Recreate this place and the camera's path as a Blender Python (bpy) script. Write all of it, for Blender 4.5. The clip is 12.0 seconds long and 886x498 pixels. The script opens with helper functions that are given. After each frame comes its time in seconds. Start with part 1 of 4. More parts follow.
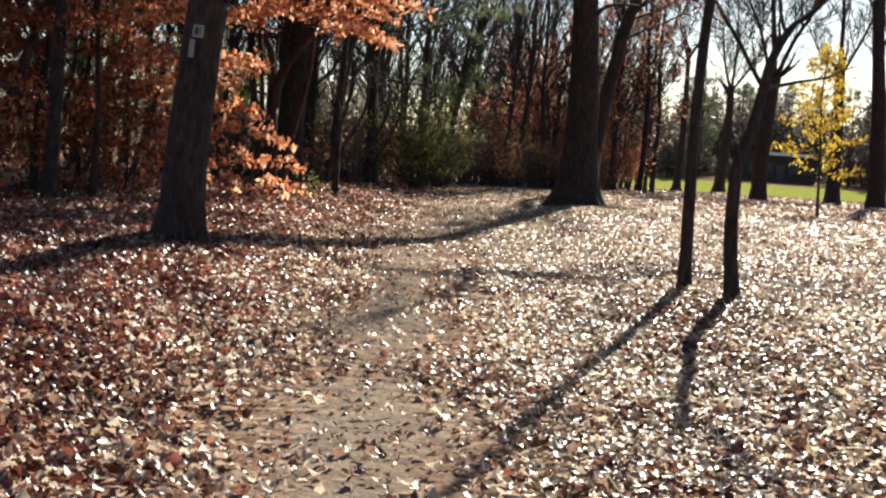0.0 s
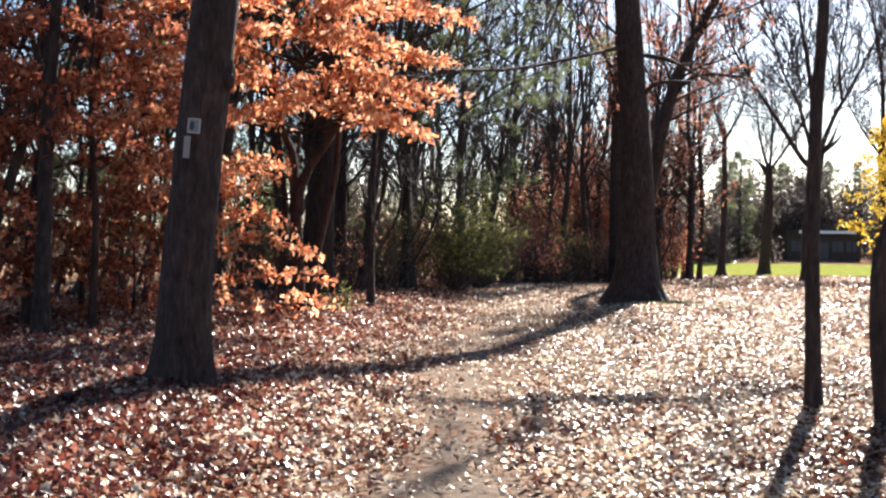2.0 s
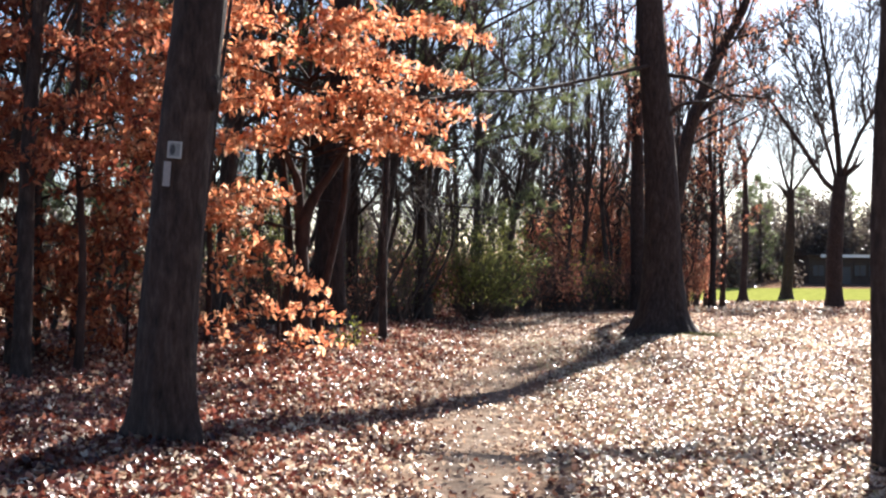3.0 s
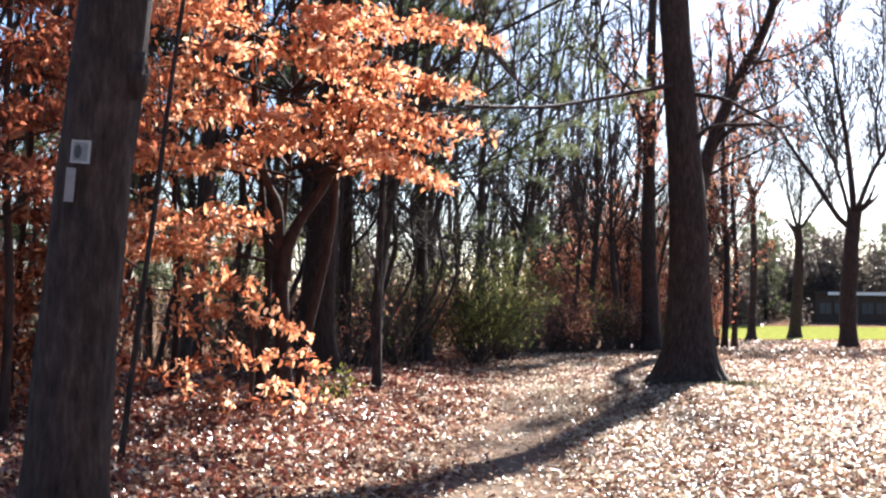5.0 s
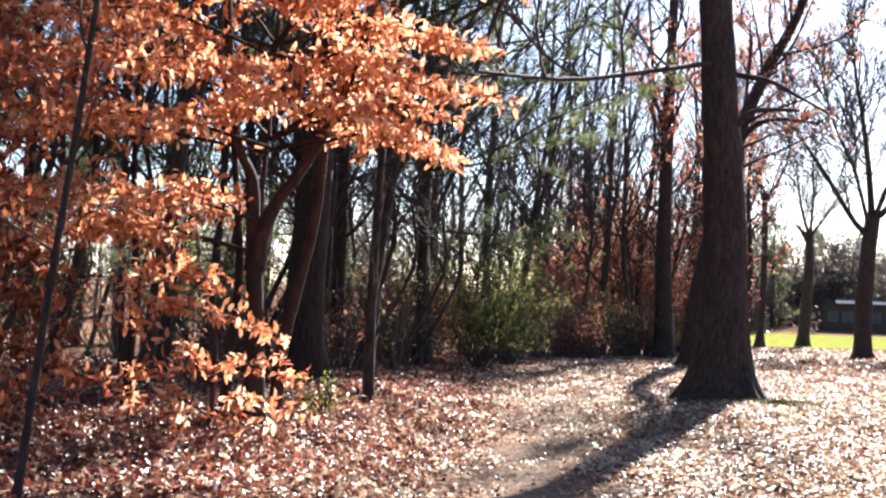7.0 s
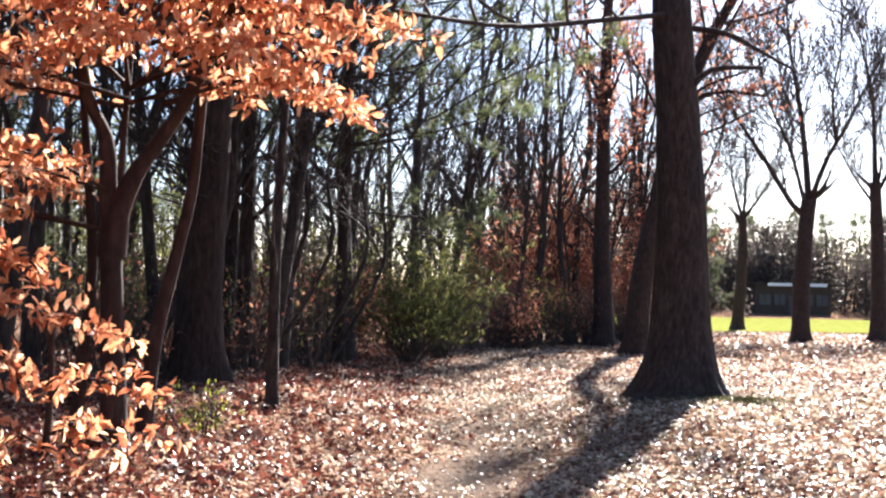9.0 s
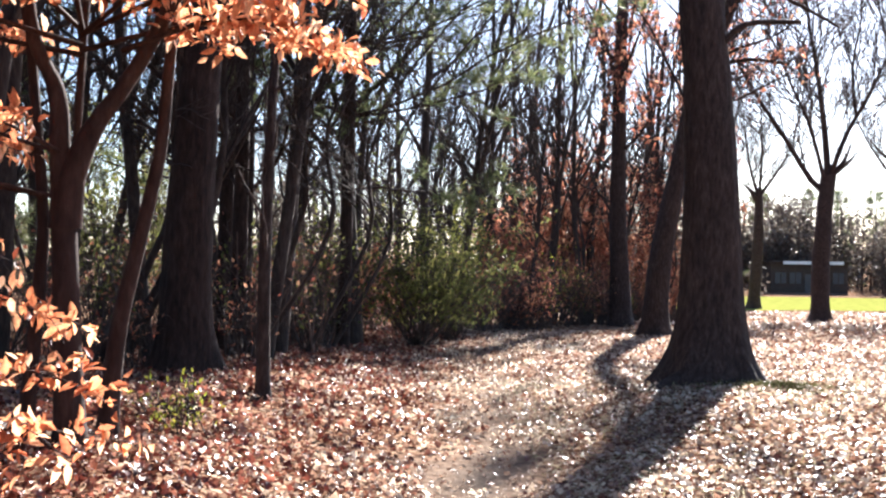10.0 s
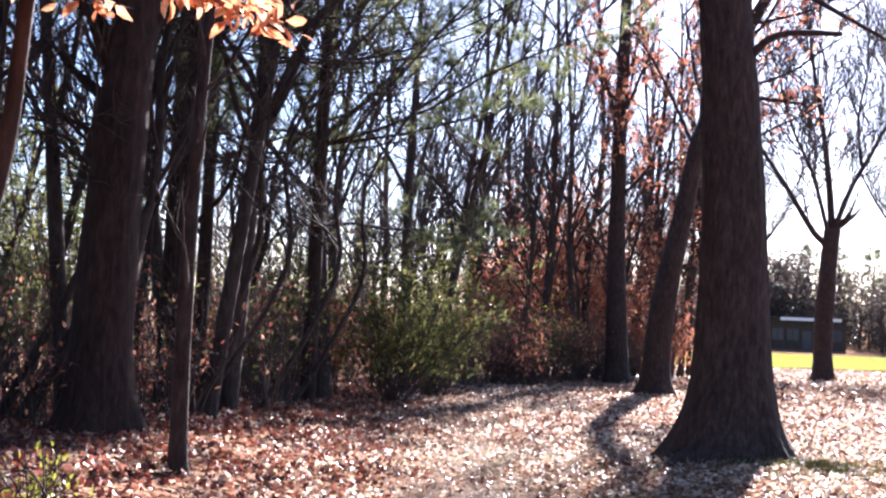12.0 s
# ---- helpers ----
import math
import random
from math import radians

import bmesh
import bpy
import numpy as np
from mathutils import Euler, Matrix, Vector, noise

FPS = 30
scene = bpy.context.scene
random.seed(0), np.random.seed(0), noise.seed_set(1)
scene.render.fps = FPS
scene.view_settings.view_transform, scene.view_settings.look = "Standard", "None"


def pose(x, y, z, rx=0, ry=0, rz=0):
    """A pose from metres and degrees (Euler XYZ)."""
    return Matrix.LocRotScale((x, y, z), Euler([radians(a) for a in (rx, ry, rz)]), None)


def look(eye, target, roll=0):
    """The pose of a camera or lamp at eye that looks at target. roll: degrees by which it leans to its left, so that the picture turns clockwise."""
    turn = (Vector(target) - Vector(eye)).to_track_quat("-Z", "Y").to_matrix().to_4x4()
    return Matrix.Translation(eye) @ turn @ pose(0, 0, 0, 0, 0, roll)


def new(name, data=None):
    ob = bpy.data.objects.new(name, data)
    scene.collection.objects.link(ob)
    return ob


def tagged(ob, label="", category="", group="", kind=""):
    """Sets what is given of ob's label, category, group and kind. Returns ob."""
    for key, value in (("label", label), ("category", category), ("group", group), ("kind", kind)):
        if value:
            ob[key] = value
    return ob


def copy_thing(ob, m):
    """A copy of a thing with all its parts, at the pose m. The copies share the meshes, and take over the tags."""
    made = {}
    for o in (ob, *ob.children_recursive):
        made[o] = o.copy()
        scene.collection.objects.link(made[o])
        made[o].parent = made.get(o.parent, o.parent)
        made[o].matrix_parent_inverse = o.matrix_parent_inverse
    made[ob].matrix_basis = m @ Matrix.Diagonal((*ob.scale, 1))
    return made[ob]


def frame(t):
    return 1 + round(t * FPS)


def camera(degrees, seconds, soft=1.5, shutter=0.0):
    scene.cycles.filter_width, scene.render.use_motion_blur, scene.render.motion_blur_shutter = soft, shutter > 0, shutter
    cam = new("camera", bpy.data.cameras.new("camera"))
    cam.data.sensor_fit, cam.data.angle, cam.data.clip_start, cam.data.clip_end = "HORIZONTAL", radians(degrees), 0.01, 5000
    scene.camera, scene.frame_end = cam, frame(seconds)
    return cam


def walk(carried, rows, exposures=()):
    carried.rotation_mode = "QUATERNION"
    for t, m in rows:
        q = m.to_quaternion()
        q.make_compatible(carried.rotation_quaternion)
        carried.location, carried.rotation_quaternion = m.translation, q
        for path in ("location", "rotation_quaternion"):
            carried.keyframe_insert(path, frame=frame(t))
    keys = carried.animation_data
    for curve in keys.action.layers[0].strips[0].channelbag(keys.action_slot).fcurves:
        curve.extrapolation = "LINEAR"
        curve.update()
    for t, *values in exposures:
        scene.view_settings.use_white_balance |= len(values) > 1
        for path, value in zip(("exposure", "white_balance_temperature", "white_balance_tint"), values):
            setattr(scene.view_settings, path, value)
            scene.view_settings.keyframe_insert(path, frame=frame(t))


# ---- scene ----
cam = camera(39.8, 12.0, soft=2.3)
METRES, EYE, TILT, LEAN, TURN = 14.6, 1.5, 0.0, 0.0, 0.0
ROWS = [
    (0.0, 0.0, 0.0, 0.0, 0.36, -5.34, -3.91),
    (0.5, -0.007, 0.0386, 0.0026, 0.71, -4.37, -2.71),
    (1.0, -0.0071, 0.0781, 0.0039, 1.57, -1.45, -0.53),
    (1.5, -0.0117, 0.1161, 0.0021, 1.92, -1.55, -3.11),
    (2.0, -0.0138, 0.161, 0.0018, 1.91, -0.85, -0.7),
    (2.5, -0.0132, 0.2004, 0.0043, 2.76, 0.09, -0.31),
    (4.5, -0.023, 0.3641, 0.0083, 2.55, 0.73, -0.1),
    (5.0, -0.0245, 0.4032, 0.0097, 2.74, 2.0, -0.61),
    (5.5, -0.0324, 0.4463, 0.0099, 2.68, 2.97, -3.26),
    (6.0, -0.0341, 0.4876, 0.0077, 3.19, 2.66, -0.32),
    (6.5, -0.0347, 0.5267, 0.0098, 3.3, 2.19, -2.42),
    (8.5, -0.0357, 0.6953, 0.0069, 0.45, 1.52, -0.03),
    (9.0, -0.0306, 0.7369, 0.0086, -0.37, 1.45, -1.22),
    (9.5, -0.0311, 0.7821, 0.0067, -0.86, 0.93, -1.16),
    (10.0, -0.0274, 0.8288, 0.0047, 0.19, 0.56, -0.81),
    (10.5, -0.0246, 0.8712, 0.0018, 0.91, 1.09, -2.73),
    (11.0, -0.0191, 0.9167, 0.0044, -0.36, 1.75, -1.88),
    (11.5, -0.0126, 0.9572, 0.005, 0.1, 2.43, -2.45),
    (12.0, -0.012, 0.9948, 0.003, -0.12, 2.83, -2.11),
]
EXPOSURES = [(0.0, 1.42, 6500, 7), (1.0, 1.92, 6350, 10), (2.5, 2.0, 6200, 13), (5.5, 2.27, 6050, 14), (8.5, 2.4, 6100, 15), (9.5, 2.34, 6100, 15), (10.5, 2.58, 6000, 17), (11.2, 2.74, 5850, 23), (12.0, 2.5, 5850, 24)]
walk(cam, [(t, pose(0, 0, EYE, TILT, LEAN, TURN) @ pose(METRES * x, METRES * y, METRES * z, 90 + pitch, roll, yaw)) for t, x, y, z, yaw, pitch, roll in ROWS], EXPOSURES)

# ---- light: low autumn sun ahead and to the right, clear sky ----
SUN_AZ, SUN_EL = 18.5, 27.5
world = bpy.data.worlds.new("world")
scene.world = world
world.use_nodes = True
wn = world.node_tree
sky = wn.nodes.new("ShaderNodeTexSky")
sky.sky_type, sky.sun_disc = "NISHITA", False
sky.air_density, sky.dust_density, sky.ozone_density = 0.85, 0.4, 2.1
sky.sun_elevation, sky.sun_rotation = radians(SUN_EL), radians(SUN_AZ)
wn.links.new(sky.outputs[0], wn.nodes["Background"].inputs["Color"])
wn.nodes["Background"].inputs["Strength"].default_value = 0.044
sun_data = bpy.data.lights.new("sun", "SUN")
sun_data.energy, sun_data.angle, sun_data.color = 5.0, radians(0.7), (1.0, 0.93, 0.82)
sun = new("sun", sun_data)
sun_way = Vector((math.sin(radians(SUN_AZ)) * math.cos(radians(SUN_EL)), math.cos(radians(SUN_AZ)) * math.cos(radians(SUN_EL)), math.sin(radians(SUN_EL))))
sun.matrix_world = look(sun_way * 60, (0, 0, 0))


# ---- materials ----
def material(name):
    m = bpy.data.materials.new(name)
    m.use_nodes = True
    nt = m.node_tree
    return m, nt, nt.nodes["Principled BSDF"]


def node(nt, kind, **values):
    n = nt.nodes.new(kind)
    for key, value in values.items():
        n.inputs[key.replace("_", " ")].default_value = value
    return n


def ramp(nt, fac, stops):
    r = nt.nodes.new("ShaderNodeValToRGB")
    els = r.color_ramp.elements
    while len(els) < len(stops):
        els.new(0.5)
    for el, (at, col) in zip(els, stops):
        el.position, el.color = at, (*col, 1)
    nt.links.new(fac, r.inputs[0])
    return r.outputs[0]


def mixed(nt, fac, a, b, mode="MIX"):
    m = nt.nodes.new("ShaderNodeMix")
    m.data_type, m.blend_type = "RGBA", mode
    for sock, val in ((m.inputs[0], fac), (m.inputs[6], a), (m.inputs[7], b)):
        if isinstance(val, bpy.types.NodeSocket):
            nt.links.new(val, sock)
        else:
            sock.default_value = val if isinstance(val, float) else (*val, 1)
    return m.outputs[2]


def noisy(nt, scale, detail=4.0, stretch=None, rough=0.6):
    tc = nt.nodes.new("ShaderNodeNewGeometry").outputs["Position"]
    if stretch:
        mp = nt.nodes.new("ShaderNodeMapping")
        mp.inputs["Scale"].default_value = stretch
        nt.links.new(tc, mp.inputs[0])
        tc = mp.outputs[0]
    n = node(nt, "ShaderNodeTexNoise", Scale=scale, Detail=detail, Roughness=rough)
    nt.links.new(tc, n.inputs["Vector"])
    return n.outputs["Fac"]


def bump(nt, bsdf, height, strength, distance):
    b = node(nt, "ShaderNodeBump", Strength=strength, Distance=distance)
    nt.links.new(height, b.inputs["Height"])
    nt.links.new(b.outputs[0], bsdf.inputs["Normal"])


def bark_material(name, dark, mid, pale, furrow=26.0, strength=0.9):
    m, nt, b = material(name)
    grain = noisy(nt, furrow, 6.0, (1.0, 1.0, 0.27), 0.7)
    blotch = noisy(nt, 2.3, 3.0)
    col = ramp(nt, grain, [(0.3, dark), (0.52, mid), (0.75, pale)])
    moss = ramp(nt, blotch, [(0.35, (0.75, 0.75, 0.75)), (0.7, (1.15, 1.15, 1.1))])
    nt.links.new(mixed(nt, 1.0, col, moss, "MULTIPLY"), b.inputs["Base Color"])
    b.inputs["Roughness"].default_value = 0.85
    b.inputs["Specular IOR Level"].default_value = 0.25
    bump(nt, b, grain, strength, 0.02)
    return m


def leaf_material(name, stops, through_light, rough=0.45, per="island", glow=1.0, gloss=0.2, patch=False):
    """A thin leaf: coloured by chance leaf by leaf, light passing through it."""
    m, nt, b = material(name)
    if per == "island":
        fac = nt.nodes.new("ShaderNodeNewGeometry").outputs["Random Per Island"]
    else:
        fac = nt.nodes.new("ShaderNodeObjectInfo").outputs["Random"]
    col = ramp(nt, fac, stops)
    mott = ramp(nt, noisy(nt, 55.0, 3.0), [(0.3, (0.7, 0.66, 0.6)), (0.65, (1.1, 1.08, 1.05))])
    col = mixed(nt, 1.0, col, mott, "MULTIPLY")
    if patch:
        # drifts of redder leaves, darkened to stand for mottled tree shade
        drift = ramp(nt, noisy(nt, 0.75, 5.0, None, 0.65), [(0.38, (0.42, 0.30, 0.27)), (0.56, (1.1, 1.1, 1.08))])
        col = mixed(nt, 1.0, col, drift, "MULTIPLY")
    nt.links.new(col, b.inputs["Base Color"])
    b.inputs["Roughness"].default_value = rough
    b.inputs["Specular IOR Level"].default_value = gloss
    tr = nt.nodes.new("ShaderNodeBsdfTranslucent")
    nt.links.new(mixed(nt, 1.0, col, (glow, glow, glow), "MULTIPLY"), tr.inputs["Color"])
    mx = nt.nodes.new("ShaderNodeMixShader")
    mx.inputs[0].default_value = through_light
    nt.links.new(b.outputs[0], mx.inputs[1])
    nt.links.new(tr.outputs[0], mx.inputs[2])
    nt.links.new(mx.outputs[0], nt.nodes["Material Output"].inputs["Surface"])
    return m


def plain_material(name, colour, rough=0.6, metal=0.0, vary=0.25, scale=14.0, gloss=0.4):
    m, nt, b = material(name)
    lo, hi = [tuple(min(1.0, c * k) for c in colour) for k in (1 - vary, 1 + vary)]
    nt.links.new(ramp(nt, noisy(nt, scale, 5.0), [(0.3, lo), (0.7, hi)]), b.inputs["Base Color"])
    b.inputs["Roughness"].default_value, b.inputs["Metallic"].default_value = rough, metal
    b.inputs["Specular IOR Level"].default_value = gloss
    return m


def ground_material():
    m, nt, b = material("leaf_strewn_soil")
    big, mid, fine = noisy(nt, 0.9, 4.0), noisy(nt, 7.0, 5.0), noisy(nt, 60.0, 4.0)
    geo = nt.nodes.new("ShaderNodeNewGeometry").outputs["Position"]
    vor = node(nt, "ShaderNodeTexVoronoi", Scale=16.0, Randomness=1.0)
    nt.links.new(geo, vor.inputs["Vector"])
    sep = nt.nodes.new("ShaderNodeSeparateColor")
    nt.links.new(vor.outputs["Color"], sep.inputs[0])
    litter = ramp(nt, sep.outputs[0], [(0.0, (0.05, 0.025, 0.018)), (0.35, (0.14, 0.07, 0.045)), (0.7, (0.28, 0.18, 0.12)), (1.0, (0.46, 0.36, 0.26))])
    soil = ramp(nt, fine, [(0.25, (0.11, 0.088, 0.07)), (0.6, (0.26, 0.212, 0.17)), (0.85, (0.42, 0.355, 0.29))])
    # distance from the path's middle line
    xyz = nt.nodes.new("ShaderNodeSeparateXYZ")
    nt.links.new(geo, xyz.inputs[0])

    def calc(op, a, c, clamp=False):
        n = nt.nodes.new("ShaderNodeMath")
        n.operation, n.use_clamp = op, clamp
        for s, v in zip(n.inputs, (a, c)):
            if isinstance(v, float):
                s.default_value = v
            else:
                nt.links.new(v, s)
        return n.outputs[0]

    bend = calc("MULTIPLY", calc("MAXIMUM", calc("SUBTRACT", xyz.outputs[1], 16.0), 0.0), 0.05)
    off = calc("ABSOLUTE", calc("SUBTRACT", calc("SUBTRACT", xyz.outputs[0], -0.35), bend), 0.0)
    off = calc("ADD", off, calc("MULTIPLY", calc("SUBTRACT", big, 0.5), 1.6))
    onpath = calc("SUBTRACT", 0.95, off, True)
    col = mixed(nt, onpath, litter, soil)
    col = mixed(nt, 0.6, col, ramp(nt, mid, [(0.3, (0.62, 0.56, 0.5)), (0.7, (1.15, 1.1, 1.05))]), "MULTIPLY")
    nt.links.new(col, b.inputs["Base Color"])
    b.inputs["Roughness"].default_value = 0.9
    b.inputs["Specular IOR Level"].default_value = 0.0
    bump(nt, b, mid, 0.6, 0.05)
    return m


OAK_BARK = bark_material("oak_bark", (0.012, 0.0075, 0.0065), (0.044, 0.028, 0.024), (0.095, 0.067, 0.057), 22.0, 1.0)
PINE_BARK = bark_material("pine_bark", (0.012, 0.008, 0.0065), (0.036, 0.021, 0.017), (0.075, 0.047, 0.038), 20.0)
BEECH_BARK = bark_material("beech_bark", (0.022, 0.010, 0.008), (0.052, 0.025, 0.019), (0.10, 0.058, 0.046), 12.0, 0.5)
TWIG_BARK = bark_material("twig_bark", (0.03, 0.022, 0.02), (0.075, 0.056, 0.05), (0.14, 0.11, 0.10), 18.0, 0.5)
BRUSH_BARK = bark_material("brush_bark", (0.05, 0.034, 0.028), (0.12, 0.08, 0.066), (0.21, 0.15, 0.125), 18.0, 0.4)
WOOD_BARK = bark_material("grey_woodland_bark", (0.018, 0.013, 0.012), (0.05, 0.037, 0.032), (0.10, 0.078, 0.068), 18.0, 0.5)
LITTER = leaf_material("fallen_oak_leaf", [(0.0, (0.05, 0.018, 0.014)), (0.25, (0.22, 0.10, 0.07)), (0.46, (0.43, 0.30, 0.22)), (0.72, (0.63, 0.53, 0.42)), (1.0, (0.90, 0.83, 0.68))], 0.42, 0.38, "island", 1.0, 0.6, True)
STRAW = leaf_material("dry_grass_straw", [(0.0, (0.20, 0.18, 0.08)), (0.5, (0.46, 0.42, 0.27)), (1.0, (0.72, 0.67, 0.50))], 0.45, 0.45)
# redder leaves of the wood side, coloured darker to carry its shade
SHADED_RUSSET = leaf_material("fallen_russet_leaf_shaded", [(0.0, (0.05, 0.014, 0.012)), (0.3, (0.14, 0.036, 0.026)), (0.6, (0.26, 0.085, 0.06)), (0.88, (0.40, 0.19, 0.135)), (1.0, (0.66, 0.48, 0.38))], 0.36, 0.42, "island", 1.0, 0.6, True)
LITTER_ONE = leaf_material("fallen_leaf", [(0.0, (0.2, 0.05, 0.03)), (0.3, (0.38, 0.15, 0.08)), (0.65, (0.55, 0.38, 0.26)), (1.0, (0.8, 0.69, 0.56))], 0.4, 0.42, "object", 1.0, 0.7, True)
BEECH_LEAF = leaf_material("copper_beech_leaf", [(0.0, (0.36, 0.10, 0.055)), (0.3, (0.70, 0.27, 0.13)), (0.7, (0.88, 0.46, 0.26)), (1.0, (0.92, 0.68, 0.49))], 0.72, 0.42)
# copper beech leaf again, with the wood's shade put into its colour
SHADED_COPPER = leaf_material("shaded_copper_leaf", [(0.0, (0.13, 0.032, 0.022)), (0.5, (0.40, 0.125, 0.07)), (1.0, (0.64, 0.29, 0.155))], 0.6, 0.5)
RED_LEAF = leaf_material("russet_oak_leaf", [(0.0, (0.20, 0.06, 0.045)), (0.5, (0.42, 0.17, 0.11)), (1.0, (0.60, 0.35, 0.22))], 0.62)
WITHERED = leaf_material("withered_grey_leaf", [(0.0, (0.075, 0.066, 0.058)), (0.5, (0.12, 0.105, 0.092)), (1.0, (0.19, 0.16, 0.14))], 0.35)
YELLOW_LEAF = leaf_material("yellow_maple_leaf", [(0.0, (0.40, 0.26, 0.02)), (0.5, (0.58, 0.40, 0.04)), (1.0, (0.70, 0.55, 0.12))], 0.55)
GREEN_LEAF = leaf_material("evergreen_shrub_leaf", [(0.0, (0.06, 0.072, 0.026)), (0.5, (0.13, 0.148, 0.05)), (1.0, (0.26, 0.25, 0.09))], 0.6)
SPRIG_LEAF = leaf_material("yellow_green_sprig_leaf", [(0.0, (0.16, 0.20, 0.03)), (1.0, (0.42, 0.42, 0.07))], 0.5)
NEEDLES = leaf_material("pine_needles", [(0.0, (0.065, 0.09, 0.045)), (0.5, (0.13, 0.16, 0.08)), (1.0, (0.22, 0.24, 0.12))], 0.58)
GRASS = leaf_material("grass_blades", [(0.0, (0.06, 0.066, 0.022)), (0.5, (0.11, 0.115, 0.04)), (1.0, (0.20, 0.185, 0.085))], 0.35)
SOIL = ground_material()
LAWN = plain_material("mown_lawn", (0.235, 0.25, 0.06), 1.0, 0.0, 0.3, 1.5, 0.0)
WHITE_PAINT = plain_material("white_blaze_paint", (0.45, 0.42, 0.41), 0.6, 0.0, 0.12, 60.0)
SIGN_GREY = plain_material("grey_sign_enamel", (0.17, 0.17, 0.165), 0.4, 0.0, 0.15, 40.0)
SIGN_RIM = plain_material("pale_sign_rim", (0.3, 0.29, 0.28), 0.4, 0.0, 0.1, 40.0)
SIGN_DARK = plain_material("dark_sign_print", (0.03, 0.03, 0.035), 0.45, 0.0, 0.2, 40.0)
CLAPBOARD = plain_material("grey_clapboard", (0.075, 0.058, 0.048), 0.9, 0.0, 0.15, 2.0, 0.1)
ROOFING = plain_material("grey_roof", (0.07, 0.053, 0.043), 1.0, 0.0, 0.2, 3.0, 0.02)
FASCIA = plain_material("white_fascia", (0.8, 0.8, 0.8), 0.35, 0.0, 0.05, 5.0)
GLASS_DARK = plain_material("dark_window_glass", (0.05, 0.05, 0.055), 0.4, 0.0, 0.1, 1.0)


# ---- mesh helpers ----
def np_mesh(name, verts, faces, mat, smooth=False):
    """A mesh from vertex and face arrays; faces: one array of equal faces, or a list of such arrays."""
    me = bpy.data.meshes.new(name)
    verts = np.asarray(verts, dtype=np.float32).reshape(-1, 3)
    groups = [np.asarray(g, dtype=np.int32) for g in (faces if isinstance(faces, list) else [faces]) if len(g)]
    loops = np.concatenate([g.ravel() for g in groups])
    sizes = np.concatenate([np.full(len(g), g.shape[1], dtype=np.int32) for g in groups])
    starts = np.concatenate([[0], np.cumsum(sizes)[:-1]]).astype(np.int32)
    me.vertices.add(len(verts))
    me.vertices.foreach_set("co", verts.ravel())
    me.loops.add(len(loops))
    me.loops.foreach_set("vertex_index", loops)
    me.polygons.add(len(sizes))
    me.polygons.foreach_set("loop_start", starts)
    if smooth:
        me.polygons.foreach_set("use_smooth", np.ones(len(sizes), dtype=bool))
    me.update(calc_edges=True)
    me.validate()
    me.materials.append(mat)
    return me


def piece(name, me, parent=None, label=""):
    ob = new(name, me)
    if parent is not None:
        ob.parent = parent
    return tagged(ob, label) if label else ob


def part(name, bm, mat, parent, label=""):
    me = bpy.data.meshes.new(name)
    bm.to_mesh(me)
    bm.free()
    me.materials.append(mat)
    return piece(name, me, parent, label)


def thing(name, at, label, category, group="", kind=""):
    ob = new(name)
    ob.location = at
    ob.empty_display_size = 0.1
    return tagged(ob, label, category, group, kind)


def box(bm, lo, hi):
    r = bmesh.ops.create_cube(bm, size=1.0)
    for v in r["verts"]:
        v.co = [(a + b) / 2 + c * (b - a) for a, b, c in zip(lo, hi, v.co)]
    return r["verts"]


def smoothstep(a, b, v):
    u = np.clip((v - a) / (b - a), 0, 1)
    return u * u * (3 - 2 * u)


PROFILE_Y = (-400, 20, 27, 44, 51, 79, 116, 150, 320, 2500)
PROFILE_Z = (0.0, 0.0, -0.02, -0.33, -0.42, -1.53, -2.15, -1.5, 1.0, 1.0)


def ground_z(x, y):
    """Height of the ground: level by the path, a low bank along the wood, falling away beyond."""
    x, y = np.asarray(x, dtype=float), np.asarray(y, dtype=float)
    z = np.interp(y, PROFILE_Y, PROFILE_Z)
    near = 1 - smoothstep(22, 34, y)
    dip = 1 - 0.5 * smoothstep(12.2, 9.0, y) * smoothstep(-2.2, -3.6, x)
    z = z + 0.28 * dip * smoothstep(-1.1, -3.0, x) * (0.55 + 0.45 * near) * (1 - smoothstep(40, 60, y))
    z = z + 0.18 * smoothstep(1.2, 3.0, x) * near * (1 - smoothstep(14, 60, x))
    mid = -0.35 + 0.05 * np.maximum(0, y - 16)
    z = z - 0.14 * np.exp(-((x - mid) / 1.1) ** 2) * smoothstep(10, 22, y) * (1 - smoothstep(32, 42, y))
    return z


def gz(x, y):
    return float(ground_z(x, y))


